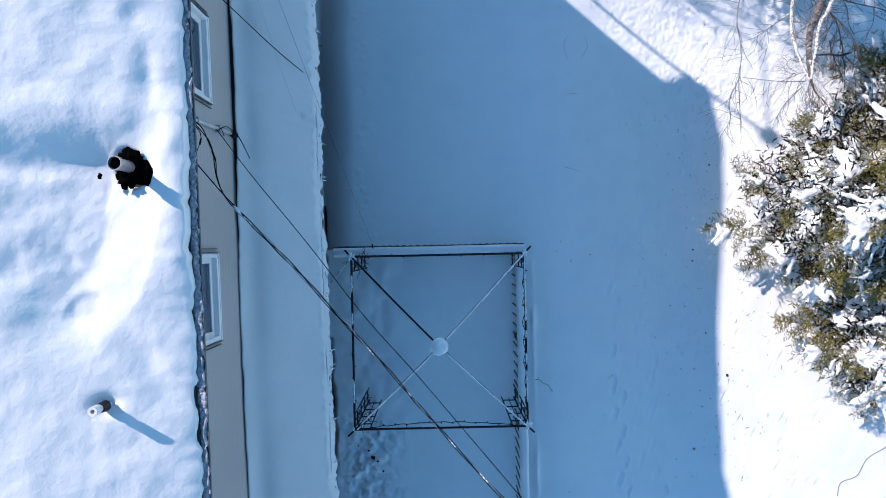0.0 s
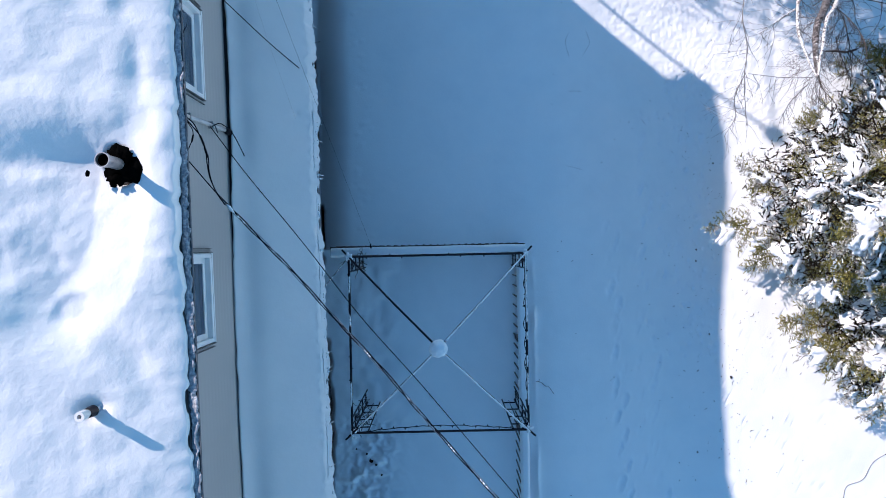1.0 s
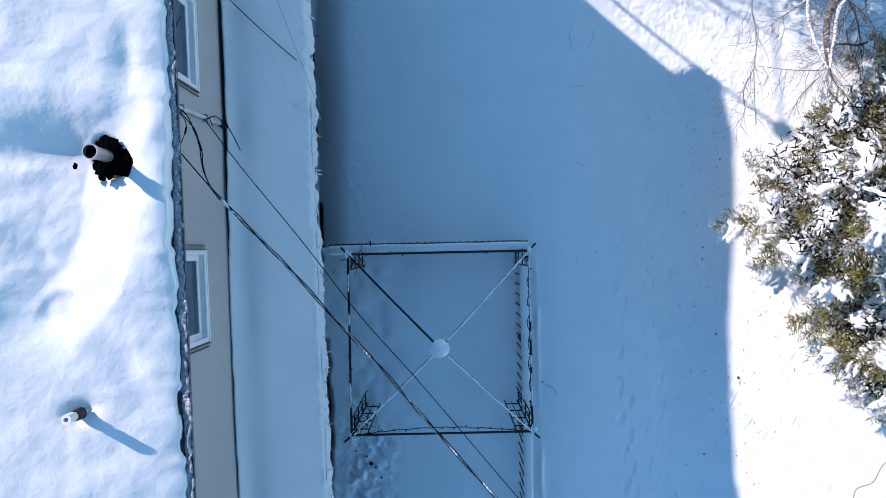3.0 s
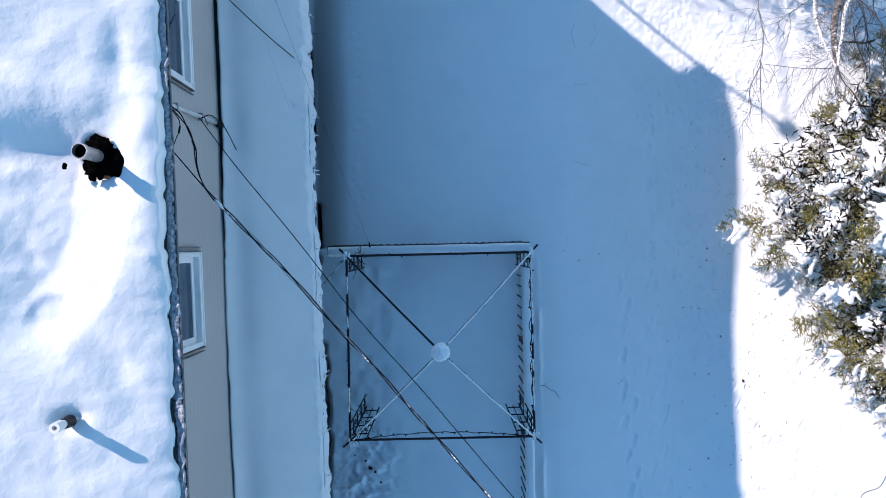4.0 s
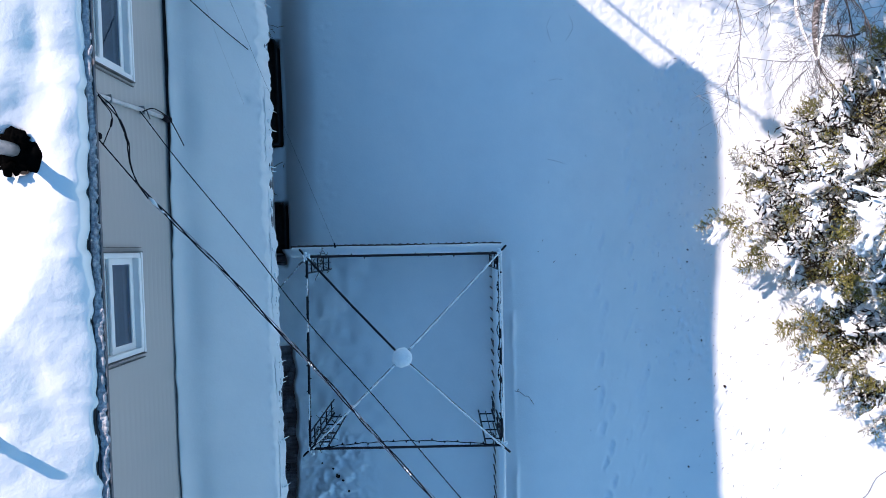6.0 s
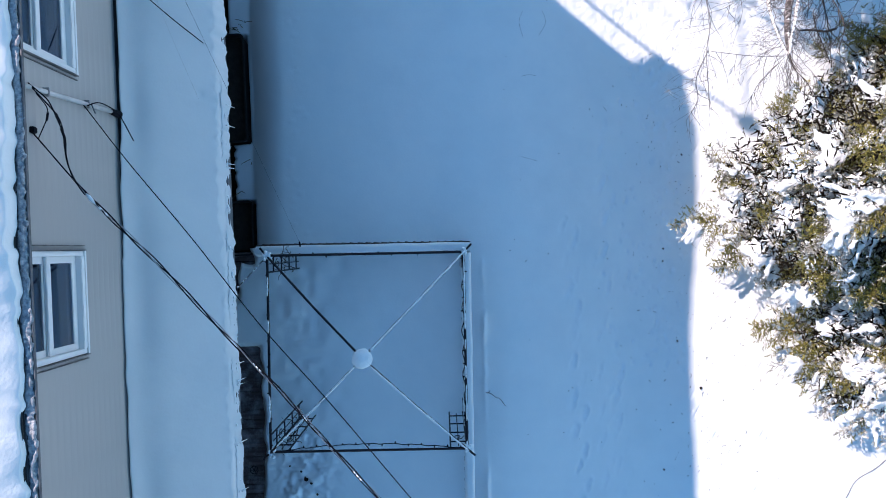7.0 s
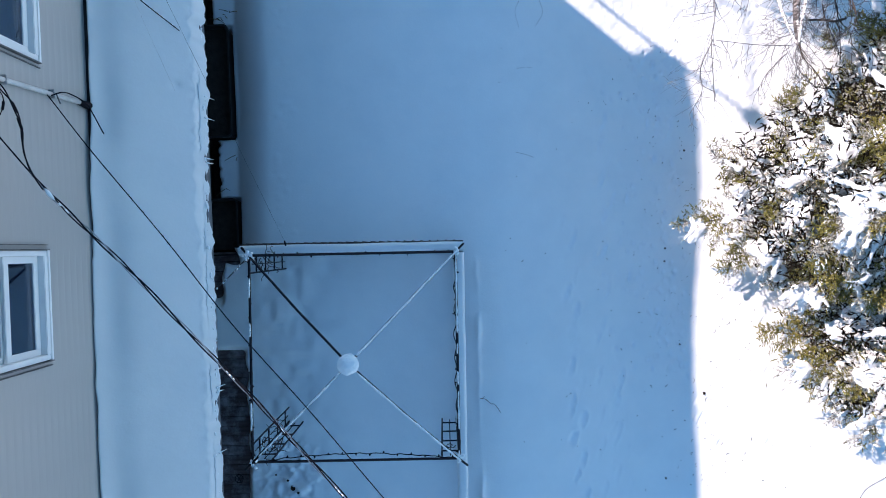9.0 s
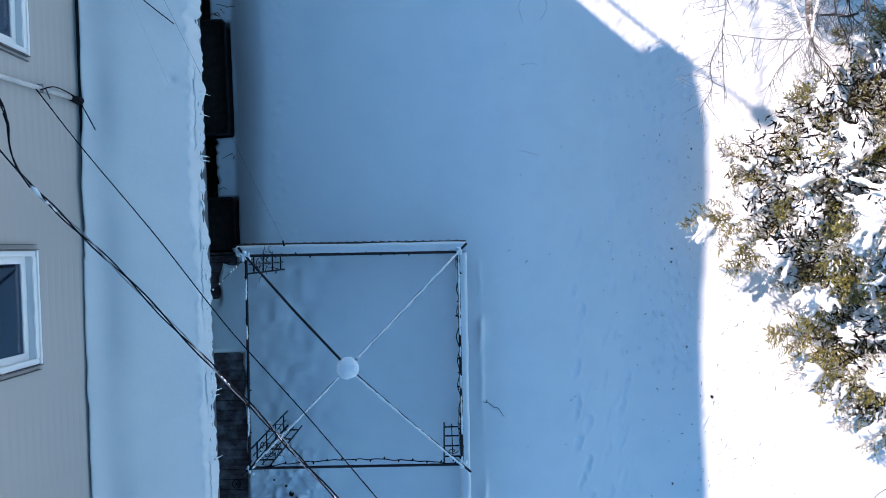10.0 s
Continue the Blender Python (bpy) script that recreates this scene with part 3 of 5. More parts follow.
# near-black earth strip added so the ground under the porch reads as deep shade
gx, gy = np.meshgrid(np.linspace(-3.2, -2.84, 16), np.linspace(-0.15, 5.6, 120), indexing="ij")
gz = -0.40 + 0.03 * grid_noise(gx, gy, 0.22, 91) + 0.015 * grid_noise(gx, gy, 0.08, 92)
ci, cj = np.meshgrid(np.arange(15), np.arange(119), indexing="ij")
cell = (ci * 120 + cj).ravel()
tagged(from_arrays("dark_ground_strip", np.stack([gx.ravel(), gy.ravel(), gz.ravel()], 1), np.stack([cell, cell + 120, cell + 121, cell + 1], 1), SOIL), "dark ground strip added under the porch roof", "soil", kind="structure")

# ---- windows ----
def window(name, lo, hi):
    """A double-hung vinyl window: casing, two sashes, glass, sill."""
    w = thing(name, (WALL_X, (lo + hi) / 2, W_LOW), 0, "white vinyl double-hung window in the upper wall", "window", kind="structure")
    half, h = (hi - lo) / 2, W_HIGH - W_LOW
    bm = bmesh.new()
    for a, b in (((-0.12, -half, 0.0), (0.03, -half + 0.06, h)), ((-0.12, half - 0.06, 0.0), (0.03, half, h)), ((-0.12, -half + 0.06, h - 0.06), (0.03, half - 0.06, h)), ((-0.12, -half + 0.06, 0.0), (0.035, half - 0.06, 0.06))):
        add_box(bm, a, b, 0.006)
    part("window_frame", bm, WHITE_PVC, w)
    part("window_sill", box((0.0, -half - 0.01, -0.045), (0.038, half + 0.01, -0.003), 0.006), WHITE_PVC, w)
    for s in (-1, 1):
        y0 = s * (half + 0.012)
        part("side_flashing", box((0.001, y0 - 0.008, -0.03), (0.05, y0 + 0.004, h + 0.01), 0.002), SILL_METAL, w, "weathered grey edge strip")
        y0 += s * 0.052
        part("channel", box((0.001, y0 - 0.005, -0.03), (0.032, y0 + 0.005, h + 0.01), 0.002), SILL_METAL, w, "thin grey siding channel")
    mid = 0.58
    for nm, z0, z1, x in (("lower_sash", 0.06, mid, -0.035), ("upper_sash", mid - 0.06, h - 0.06, -0.075)):
        bm = bmesh.new()
        y0 = half - 0.06
        r = 0.075
        for a, b in (((x - 0.035, -y0, z0), (x, -y0 + r, z1)), ((x - 0.035, y0 - r, z0), (x, y0, z1)), ((x - 0.035, -y0 + r, z0), (x, y0 - r, z0 + r)), ((x - 0.035, -y0 + r, z1 - r), (x, y0 - r, z1))):
            add_box(bm, a, b, 0.005)
        sash = part(nm, bm, WHITE_PVC, w)
        pane = part("pane", box((x - 0.02, -y0 + r - 0.005, z0 + r - 0.005), (x - 0.014, y0 - r + 0.005, z1 - r + 0.005)), GLASS, sash, "dark reflecting glass")
    return w


window("window_1", *WINDOWS[0])
window("window_2", *WINDOWS[1])

# ---- roof pipes ----
flue = thing("steel_flue", (-3.52, 0.945, roof_z(-3.52)), 0, "galvanised steel flue pipe in a melted snow cup", "vent pipe")
axis = Vector((0.0, 0.0, 0.375))
L = axis.length
part("pipe", lathe(axis, [(-0.15, 0.066), (L - 0.06, 0.066), (L - 0.055, 0.078), (L, 0.078), (L, 0.068), (L - 0.2, 0.060)]), STEEL, flue)
# flat black disc gives the bore its inner shade by colour
part("bore", tube([axis * 0.80, axis * 0.88], 0.0645, 24), BLACK_INSIDE, flue, "black disc standing for the shade inside the flue")
bm = bmesh.new()
add_lump(bm, (-0.03, 0.0, 0.03), (0.15, 0.19, 0.04), 4, 0.6, 0, 4)
add_lump(bm, (0.02, 0.09, 0.04), (0.09, 0.11, 0.05), 6, 0.6, 0, 4)
add_lump(bm, (0.13, -0.04, -0.005), (0.10, 0.16, 0.035), 7, 0.4, 0, 3)
add_lump(bm, (-0.06, -0.17, 0.05), (0.06, 0.06, 0.04), 9, 0.9, 0, 3)
add_lump(bm, (-0.30, -0.10, 0.125), (0.020, 0.032, 0.02), 12, 0.8, 0, 3)
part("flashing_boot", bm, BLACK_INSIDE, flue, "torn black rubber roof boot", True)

vent = thing("plumbing_vent", (PIPES[1][0], PIPES[1][1], roof_z(PIPES[1][0])), 0, "short white plastic vent pipe in the snow", "vent pipe")
axis = Vector((0.0, 0.0, 0.35))
L = axis.length
part("pipe", lathe(axis, [(-0.05, 0.04), (L - 0.10, 0.04), (L - 0.10, 0.052), (L, 0.052), (L, 0.024), (L - 0.2, 0.024)]), PIPE_WHITE, vent)
# black disc again, shade of the narrow bore put into colour
part("bore", tube([axis * 0.6, axis * 0.66], 0.025, 16), BLACK_INSIDE, vent, "black disc standing for the shade inside the vent")
part("dark_collar", lathe(axis, [(0.10, 0.041), (0.10, 0.062), (0.21, 0.054), (0.21, 0.041)]), BLACK_METAL, vent, "dark rubber collar")

# mast at the far roof corner, out of view, whose shadow falls on the sunlit snow
mast = thing("service_mast", (-2.99, 10.12, 0.0), 0, "tall steel service mast standing by the house corner", "mast")
part("pole", tube([(0, 0, -0.1), (0, 0, 7.02)], 0.033, 10), STEEL, mast)
part("wire", tube([(0, 0, 7.05), (-0.1, 6.0, 6.95), (-0.2, 12.0, 7.15)], 0.02, 6), CABLE, mast)
bm = bmesh.new()
add_lump(bm, (0, 0, 7.05), (0.19, 0.19, 0.13), 2, 0.1)
part("weatherhead", bm, STEEL, mast, "grey rounded weatherhead", True)

# ---- deck with railing ----
DECK_AT, DECK_TURN = (1.548, -0.115, 0.0), -1.3
deck = thing("deck", DECK_AT, DECK_TURN, "dark wooden deck, mostly buried in snow", "deck", kind="structure")
DW, DL, DZ = 4.75, 7.6, 0.20
bm = box((-DW, -DL, 0.02), (-0.06, -0.06, DZ - 0.035))
# solid black block keeps the gaps between boards as dark as shade
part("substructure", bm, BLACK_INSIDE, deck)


def rail_run(length, along_y):
    """Top cap, bottom rail, balusters and posts along one side; local run from 0 to length."""

    def put(name, lo, hi, bevel=0.004, mat=RAIL_WOOD):
        if along_y:
            lo, hi = (lo[1], -hi[0], lo[2]), (hi[1], -lo[0], hi[2])
        else:
            lo, hi = (-hi[0], lo[1], lo[2]), (-lo[0], hi[1], hi[2])
        return part(name, box(lo, hi, bevel), mat, railing)

    put("top_rail", (0.0, -0.15, 1.265), (length, -0.01 if along_y else 0.026, 1.30))
    put("bottom_rail", (0.0, -0.10, 0.22), (length, -0.06, 0.29))
    n = int(length / 1.6)
    for k in range(n + 1):
        a = k * (length - 0.09) / n
        put("post", (a, -0.125, 0.02), (a + 0.09, -0.035, 1.264))
    n = int(length / (0.2 if along_y else 0.135))
    for k in range(1, n):
        a = k * length / n
        if along_y:
            put("baluster", (a, -0.150, 0.20), (a + 0.020, -0.130, 1.264), 0)
        else:
            put("baluster", (a, 0.027, 0.22), (a + 0.020, 0.040, 1.295), 0)


railing = thing("deck_railing", DECK_AT, DECK_TURN, "brown wooden deck railing capped with snow", "railing")
rail_run(3.74, False)
rail_run(7.5, True)


def snow_strip(x0, x1, along_y, seed):
    us = np.linspace(0, 1, 9)
    vs = np.arange(x0, x1, 0.03)
    u, v = np.meshgrid(us, vs, indexing="ij")
    lo = -0.172 + 0.006 * grid_noise(v, v * 0, 0.3, seed) + 0.003 * grid_noise(v, v * 0, 0.06, seed + 3)
    hi = 0.006 + 0.006 * grid_noise(v, v * 0, 0.3, seed + 1)
    w = lo + u * (hi - lo)
    z = 1.295 + 0.075 * np.clip(1 - (2 * u - 1) ** 4, 0, 1) ** 0.6 * (1 + 0.25 * grid_noise(v, v * 0, 0.6, seed + 2))
    p = np.stack([w.ravel(), -v.ravel(), z.ravel()], 1) if along_y else np.stack([-v.ravel(), w.ravel(), z.ravel()], 1)
    n, m = u.shape
    i, j = np.meshgrid(np.arange(n - 1), np.arange(m - 1), indexing="ij")
    a = (i * m + j).ravel()
    return p, np.stack([a, a + m, a + m + 1, a + 1], 1)


ob = from_arrays("rail_snow", *snow_strip(0.0, 3.72, False, 41), ROOF_SNOW)
ob.matrix_basis = pose(*DECK_AT, 0, 0, DECK_TURN)
tagged(ob, "even snow cap on the deck railing", "snow", "railing snow caps")
ob = from_arrays("rail_snow", *snow_strip(0.175, 7.5, True, 51), ROOF_SNOW)
ob.matrix_basis = pose(*DECK_AT, 0, 0, DECK_TURN)
tagged(ob, "even snow cap on the deck railing", "snow", "railing snow caps")


def deck_snow_height(x, y):
    t = 0.17 + 0.03 * grid_noise(x, y, 1.2, 61) + 0.012 * grid_noise(x, y, 0.35, 62)
    # dents along the gazebo's house side and the trampled corner
    t += 0.028 * grid_noise(x, y, 0.16, 63) * np.exp(-((x + 3.3) / 0.55) ** 2) * smooth_step(-y, 0.2, 0.5)
    t += (0.055 * grid_noise(x + 0.4 * y, y, 0.13, 64) + 0.035 * grid_noise(x, y, 0.06, 60)) * np.exp(-((x + 3.25) / 0.55) ** 2) * smooth_step(-y, 3.4, 3.7)
    # shallow ripples where meltwater has dripped from the beams
    t += 0.014 * grid_noise(x, y, 0.22, 59) * np.exp(-((x + 2.9) / 0.9) ** 2)
    # swept strip under the porch eave
    bare = smooth_step(-x + 0.06 * grid_noise(y, x, 0.3, 65), 3.9, 4.08) * smooth_step(-y + 0.08 * grid_noise(x, y, 0.3, 66), 1.84, 1.96)
    t -= 0.30 * bare
    # bare dark corner beside the trough
    t -= 0.30 * np.maximum(smooth_step(-x + 0.10 * grid_noise(x, y, 0.22, 67), 4.02, 4.20) * smooth_step(y + 0.06 * grid_noise(x, y, 0.2, 68), -0.40, -0.27), smooth_step(-x + 0.08 * grid_noise(x, y, 0.3, 69), 4.30, 4.44) * smooth_step(y, -1.15, -0.75))
    t += 0.12 * np.exp(-((x + 4.55) / 0.08) ** 2 - ((y + 3.45) / 0.14) ** 2)
    return DZ + t


ob = sheet("deck_snow", np.arange(-4.75, -0.015, 0.03), np.arange(-7.55, -0.015, 0.03), deck_snow_height, SNOW)
ob.matrix_basis = pose(*DECK_AT, 0, 0, DECK_TURN)
tagged(ob, "soft dented snow lying on the deck", "snow", kind="structure")


# ---- gazebo frame ----
GAZ = (-0.17, -1.76, 0.0)
gaz = thing("gazebo_frame", (GAZ[0], GAZ[1], DZ), -1.3, "bare black steel gazebo frame without its canopy", "gazebo")
HALF, BEAM, TOP, WING = 1.525, 2.24, 2.80, 0.26
corners = [(-1, 1), (1, 1), (1, -1), (-1, -1)]
for k in range(4):
    a, b = corners[k], corners[(k + 1) % 4]
    part("beam", tube([(a[0] * HALF, a[1] * HALF, BEAM), (b[0] * HALF, b[1] * HALF, BEAM)], 0.020, 8), BLACK_METAL, gaz)
for cx, cy in corners:
    legs = [(HALF, HALF), (HALF - WING, HALF), (HALF, HALF - WING)]
    for lx, ly in legs:
        part("leg", tube([(cx * lx, cy * ly, 0.0), (cx * lx, cy * ly, BEAM)], 0.018 if (lx, ly) == legs[0] else 0.0135, 8), BLACK_METAL, gaz)
    for ax, ay in ((1, 0), (0, 1)):
        for z in (0.42, 0.92, 1.42, 1.90):
            part("lattice_bar", tube([(cx * HALF, cy * HALF, z), (cx * (HALF - WING * ax), cy * (HALF - WING * ay), z)], 0.012, 6), BLACK_METAL, gaz)
        o = (cx * (HALF - WING * ax * 0.5), cy * (HALF - WING * ay * 0.5))
        part("lattice_upright", tube([(*o, 0.25), (*o, 2.10)], 0.009, 6), BLACK_METAL, gaz)
        # a scroll between the upper bars
        u = Vector((cx * ax, cy * ay, 0))
        c = Vector((*o, 1.66))
        part("scroll", tube([c + 0.085 * (1 - 0.07 * k) * (math.cos(0.7 * k) * u + math.sin(0.7 * k) * Vector((0, 0, 1.6))) for k in range(13)], 0.007, 5), BLACK_METAL, gaz)
    # roof rib from beyond the corner up to the hub
    part("rib", tube([(cx * (HALF + 0.12), cy * (HALF + 0.12), BEAM - 0.03), (cx * HALF, cy * HALF, BEAM + 0.03), (cx * 0.75, cy * 0.75, BEAM + 0.36), (cx * 0.09, cy * 0.09, TOP - 0.03)], 0.017, 8), BLACK_METAL, gaz)
part("hub", tube([(0, 0, TOP - 0.08), (0, 0, TOP)], 0.11, 24), BLACK_METAL, gaz)
bm = bmesh.new()
add_lump(bm, (0, 0, TOP + 0.02), (0.15, 0.15, 0.09), 3, 0.1, 0, 3)
ob = part("hub_snow", bm, TREE_SNOW, None, "", True)
ob.matrix_basis = gaz.matrix_basis.copy()
tagged(ob, "round snow cap on the gazebo hub", "snow")

# snow lying on the ribs and beams
rng = random.Random(31)


def bar_snow(name, a, b, cover, width, label):
    """Broken ridge of snow along a bar."""
    a, b = Vector(a), Vector(b)
    n = int((b - a).length / 0.05)
    bm = bmesh.new()
    turn = math.atan2((b - a).y, (b - a).x)
    for k in range(n):
        if noise.noise(Vector((k * 0.21 + a.x * 9, a.y * 5, b.x))) < cover * 2 - 1 + 0.05 * rng.random():
            p = a.lerp(b, (k + 0.5) / n)
            add_lump(bm, p + Vector((rng.uniform(-0.003, 0.003), rng.uniform(-0.003, 0.003), 0.012)), (0.06, width * rng.uniform(0.6, 0.95), width * 0.8), k, 0.35, turn, 1)
    if not bm.verts:
        bm.free()
        return
    ob = part(name, bm, TREE_SNOW, None, "", True)
    ob.matrix_basis = gaz.matrix_basis.copy()
    tagged(ob, label, "snow", "snow on the gazebo bars")


for (cx, cy), cover in zip(corners, (0.12, 0.80, 0.95, 0.66)):
    bar_snow("rib_snow", (cx * HALF, cy * HALF, BEAM + 0.045), (cx * 0.75, cy * 0.75, BEAM + 0.375), cover, 0.021, "thin broken snow on a gazebo rib")
    bar_snow("rib_snow", (cx * 0.75, cy * 0.75, BEAM + 0.375), (cx * 0.13, cy * 0.13, TOP), cover, 0.021, "thin broken snow on a gazebo rib")
bar_snow("beam_snow", (-HALF, HALF - 0.1, BEAM + 0.015), (-HALF, -HALF + 0.5, BEAM + 0.015), 0.5, 0.02, "patchy snow on a gazebo beam")
bar_snow("beam_snow", (HALF, HALF, BEAM + 0.015), (HALF, -HALF, BEAM + 0.015), 0.55, 0.018, "patchy snow on a gazebo beam")
for cx, cy in corners:
    bm = bmesh.new()
    for k in range(11 if (cx, cy) == (-1, 1) else 5):
        add_lump(bm, (cx * HALF + rng.uniform(-0.05, 0.05), cy * HALF + rng.uniform(-0.07, 0.05), BEAM + 0.03), (rng.uniform(0.02, 0.04), rng.uniform(0.02, 0.05), 0.03), k + cx * 3 + cy, 0.4, 0, 1)
    ob = part("corner_snow", bm, TREE_SNOW, None, "", True)
    ob.matrix_basis = gaz.matrix_basis.copy()
    tagged(ob, "snow lumps on a gazebo corner", "snow", "snow on the gazebo corners")


def fairy_lights(a, b, wave, seed, drop=0.0):
    """A wavering wire with small bulbs wound along a beam."""
    r = random.Random(seed)
    a, b = Vector(a), Vector(b)
    side = Vector((-(b - a).y, (b - a).x, 0)).normalized()
    n = 60
    pts = [a.lerp(b, k / n) + side * (wave * (0.6 * noise.noise(Vector((k * 0.23, seed, 0))) + 0.4 * math.sin(k * 0.9 + seed)) + drop * math.sin(math.pi * k / n)) + Vector((0, 0, 0.012 * math.sin(k * 1.7))) for k in range(n + 1)]
    s = thing("light_string", (0, 0, 0), 0, "unlit fairy-light string wound along a gazebo beam", "string lights", "gazebo light strings")
    s.matrix_basis = gaz.matrix_basis.copy()
    wire = part("wire", tube(pts, 0.0075, 5), CABLE, s)
    for k in range(2, n, 4):
        d = side * r.choice((-1, 1)) * 0.02 + Vector((0, 0, r.uniform(-0.01, 0.015)))
        part("bulb", tube([pts[k], pts[k] + d * 0.5, pts[k] + d * 1.6], [0.006, 0.014, 0.006], 6), CABLE, wire, "tiny dark bulb")


fairy_lights((-HALF, HALF, BEAM), (HALF, HALF, BEAM), 0.03, 1)
fairy_lights((HALF, HALF, BEAM), (HALF, -HALF, BEAM), 0.04, 2, -0.03)
fairy_lights((HALF, -HALF, BEAM), (-HALF, -HALF, BEAM), 0.012, 3, -0.10)
fairy_lights((-HALF, -HALF, BEAM), (-HALF, HALF, BEAM), 0.02, 4)

# dry vine on the house-side corners
for n_, (cx, cy) in enumerate(((-1, 1), (-1, -1))):
    r = random.Random(70 + n_)
    vine = thing("dry_vine", (0, 0, 0), 0, "leafless vine tangled in the gazebo lattice", "vine", "gazebo vines")
    vine.matrix_basis = gaz.matrix_basis.copy()
    for k in range(14):
        p = Vector((cx * HALF + r.uniform(-0.03, 0.22), cy * HALF - cy * r.uniform(-0.05, 0.3), r.uniform(0.9, 2.0)))
        pts = [p]
        d = Vector((r.uniform(-1, 1), r.uniform(-1, 1), r.uniform(-0.3, 0.8))).normalized()
        for j in range(7):
            d = (d + Vector((r.uniform(-0.7, 0.7), r.uniform(-0.7, 0.7), r.uniform(-0.4, 0.4)))).normalized()
            pts.append(pts[-1] + d * 0.034)
        part("stem", tube(pts, [0.007 - 0.0004 * j for j in range(8)], 5), TWIG, vine)

# thin frosted guy line from the corner to the porch
pts = sagging((-1.67, -0.2, 2.42), (-2.04, -0.72, 2.98), 0.05, 14)
guy = thing("guy_line", (0, 0, 0), 0, "thin frosted cord tied from gazebo to porch", "cord")
part("cord", tube(pts, 0.006, 5), CABLE, guy)
bm = bmesh.new()
for k in range(14):
    if noise.noise(Vector((k * 0.6, 3, 1))) > -0.1:
        add_lump(bm, pts[k], (0.022, 0.016, 0.014), k, 0.4, 0.9, 1)
part("frost", bm, TREE_SNOW, guy, "white frost clots", True)["kind"] = "stuff"

# ---- cables and conduit on the wall ----
conduit = thing("conduit", (WALL_X, 0, 0), 0, "light grey service conduit fixed to the wall", "conduit")
part("pipe", tube([(0.045, 1.66, 5.55), (0.045, 1.70, 4.9), (0.045, 1.77, 3.80)], 0.026, 12), CONDUIT, conduit, "", True)
part("boot", tube([(0.045, 1.765, 3.72), (0.045, 1.76, 3.93)], [0.055, 0.035], 12), CABLE, conduit, "dark rubber boot", True)
for z in (5.2, 4.45):
    part("strap", box((0.0, 1.66 + (5.55 - z) * 0.063 - 0.05, z - 0.012), (0.075, 1.66 + (5.55 - z) * 0.063 + 0.05, z + 0.012), 0.004), STEEL, conduit)
part("hook", tube([(0.04, 1.73, 4.45), (0.09, 1.73, 4.44), (0.12, 1.62, 4.42)], 0.008, 6), GUTTER, conduit)


def curve_points(points, n=10):
    """Smooth run through the points (Catmull-Rom)."""
    p = [Vector(q) for q in points]
    p = [p[0] * 2 - p[1]] + p + [p[-1] * 2 - p[-2]]
    out = []
    for k in range(1, len(p) - 2):
        for j in range(n):
            t = j / n
            out.append(0.5 * ((2 * p[k]) + (p[k + 1] - p[k - 1]) * t + (2 * p[k - 1] - 5 * p[k] + 4 * p[k + 1] - p[k + 2]) * t * t + (3 * p[k] - p[k - 1] - 3 * p[k + 1] + p[k + 2]) * t ** 3))
    return out + [p[-2]]


POLE = (8.2, -13.35, 0.0)
spine = curve_points([(-3.2, 1.20, 5.42), (-2.63, 0.485, 5.40), (-2.1, -0.13, 5.29), (-1.45, -0.96, 5.11), (-0.75, -1.84, 4.96), (-0.25, -2.52, 4.82), (0.65, -3.66, 4.64), (1.9, -5.2, 4.45), (4.4, -8.5, 4.3), (POLE[0], POLE[1], 5.2)], 24)
drop_line = thing("service_drop", (0, 0, 0), 0, "twisted black service cable with snow clots", "cable")
for ph, rad, skin in ((0, 0.0075, CABLE), (2.1, 0.0065, CABLE), (4.2, 0.0055, STEEL)):
    pts = []
    for k, p in enumerate(spine):
        amp = 0.017 * min(1, max(0, (k - 16) / 10))
        pts.append(p + Vector((0.8 * math.cos(k * 0.2 + ph), 0.6 * math.cos(k * 0.2 + ph), math.sin(k * 0.2 + ph))) * amp)
    part("strand", tube(pts, rad, 6), skin, drop_line, "bare aluminium neutral" if skin is STEEL else "")
bm = bmesh.new()
r = random.Random(5)
for k, s in ((24, 0.045), (25, 0.035), (28, 0.026), (31, 0.02), (60, 0.012), (84, 0.012), (85, 0.014), (86, 0.012), (103, 0.014), (104, 0.016), (105, 0.014), (126, 0.016), (127, 0.018), (128, 0.018), (137, 0.02), (138, 0.022), (139, 0.02)):
    d = spine[k + 1] - spine[k - 1]
    add_lump(bm, spine[k] + Vector((0, 0, 0.012)), (s * 1.7, s * 0.5, s * 0.5), k, 0.4, math.atan2(d.y, d.x), 1)
part("snow_clot", bm, TREE_SNOW, drop_line, "white snow clots", True)["kind"] = "stuff"
loops = thing("drip_loops", (0, 0, 0), 0, "black drip-loop wires from the weatherhead", "cable")
for rad, a in ((0.0068, [(-3.19, 1.71, 5.47), (-3.108, 1.63, 5.46), (-3.005, 1.518, 5.44), (-2.936, 1.306, 5.40), (-2.894, 1.185, 5.39), (-2.874, 1.095, 5.39), (-2.868, 0.945, 5.40), (-2.822, 0.765, 5.41), (-2.756, 0.642, 5.42), (-2.678, 0.52, 5.42)]),
               (0.0068, [(-3.155, 1.66, 5.47), (-3.024, 1.489, 5.43), (-2.952, 1.366, 5.38), (-2.915, 1.216, 5.36), (-2.90, 1.04, 5.37), (-2.86, 0.85, 5.39), (-2.77, 0.65, 5.40), (-2.69, 0.53, 5.41)]),
               (0.0052, [(-3.12, 1.60, 5.46), (-3.054, 1.49, 5.42), (-3.05, 1.43, 5.39), (-3.065, 1.371, 5.37), (-3.112, 1.254, 5.38), (-3.146, 1.136, 5.41)])):
    part("wire", tube(curve_points(a, 8), rad, 6), CABLE, loops)
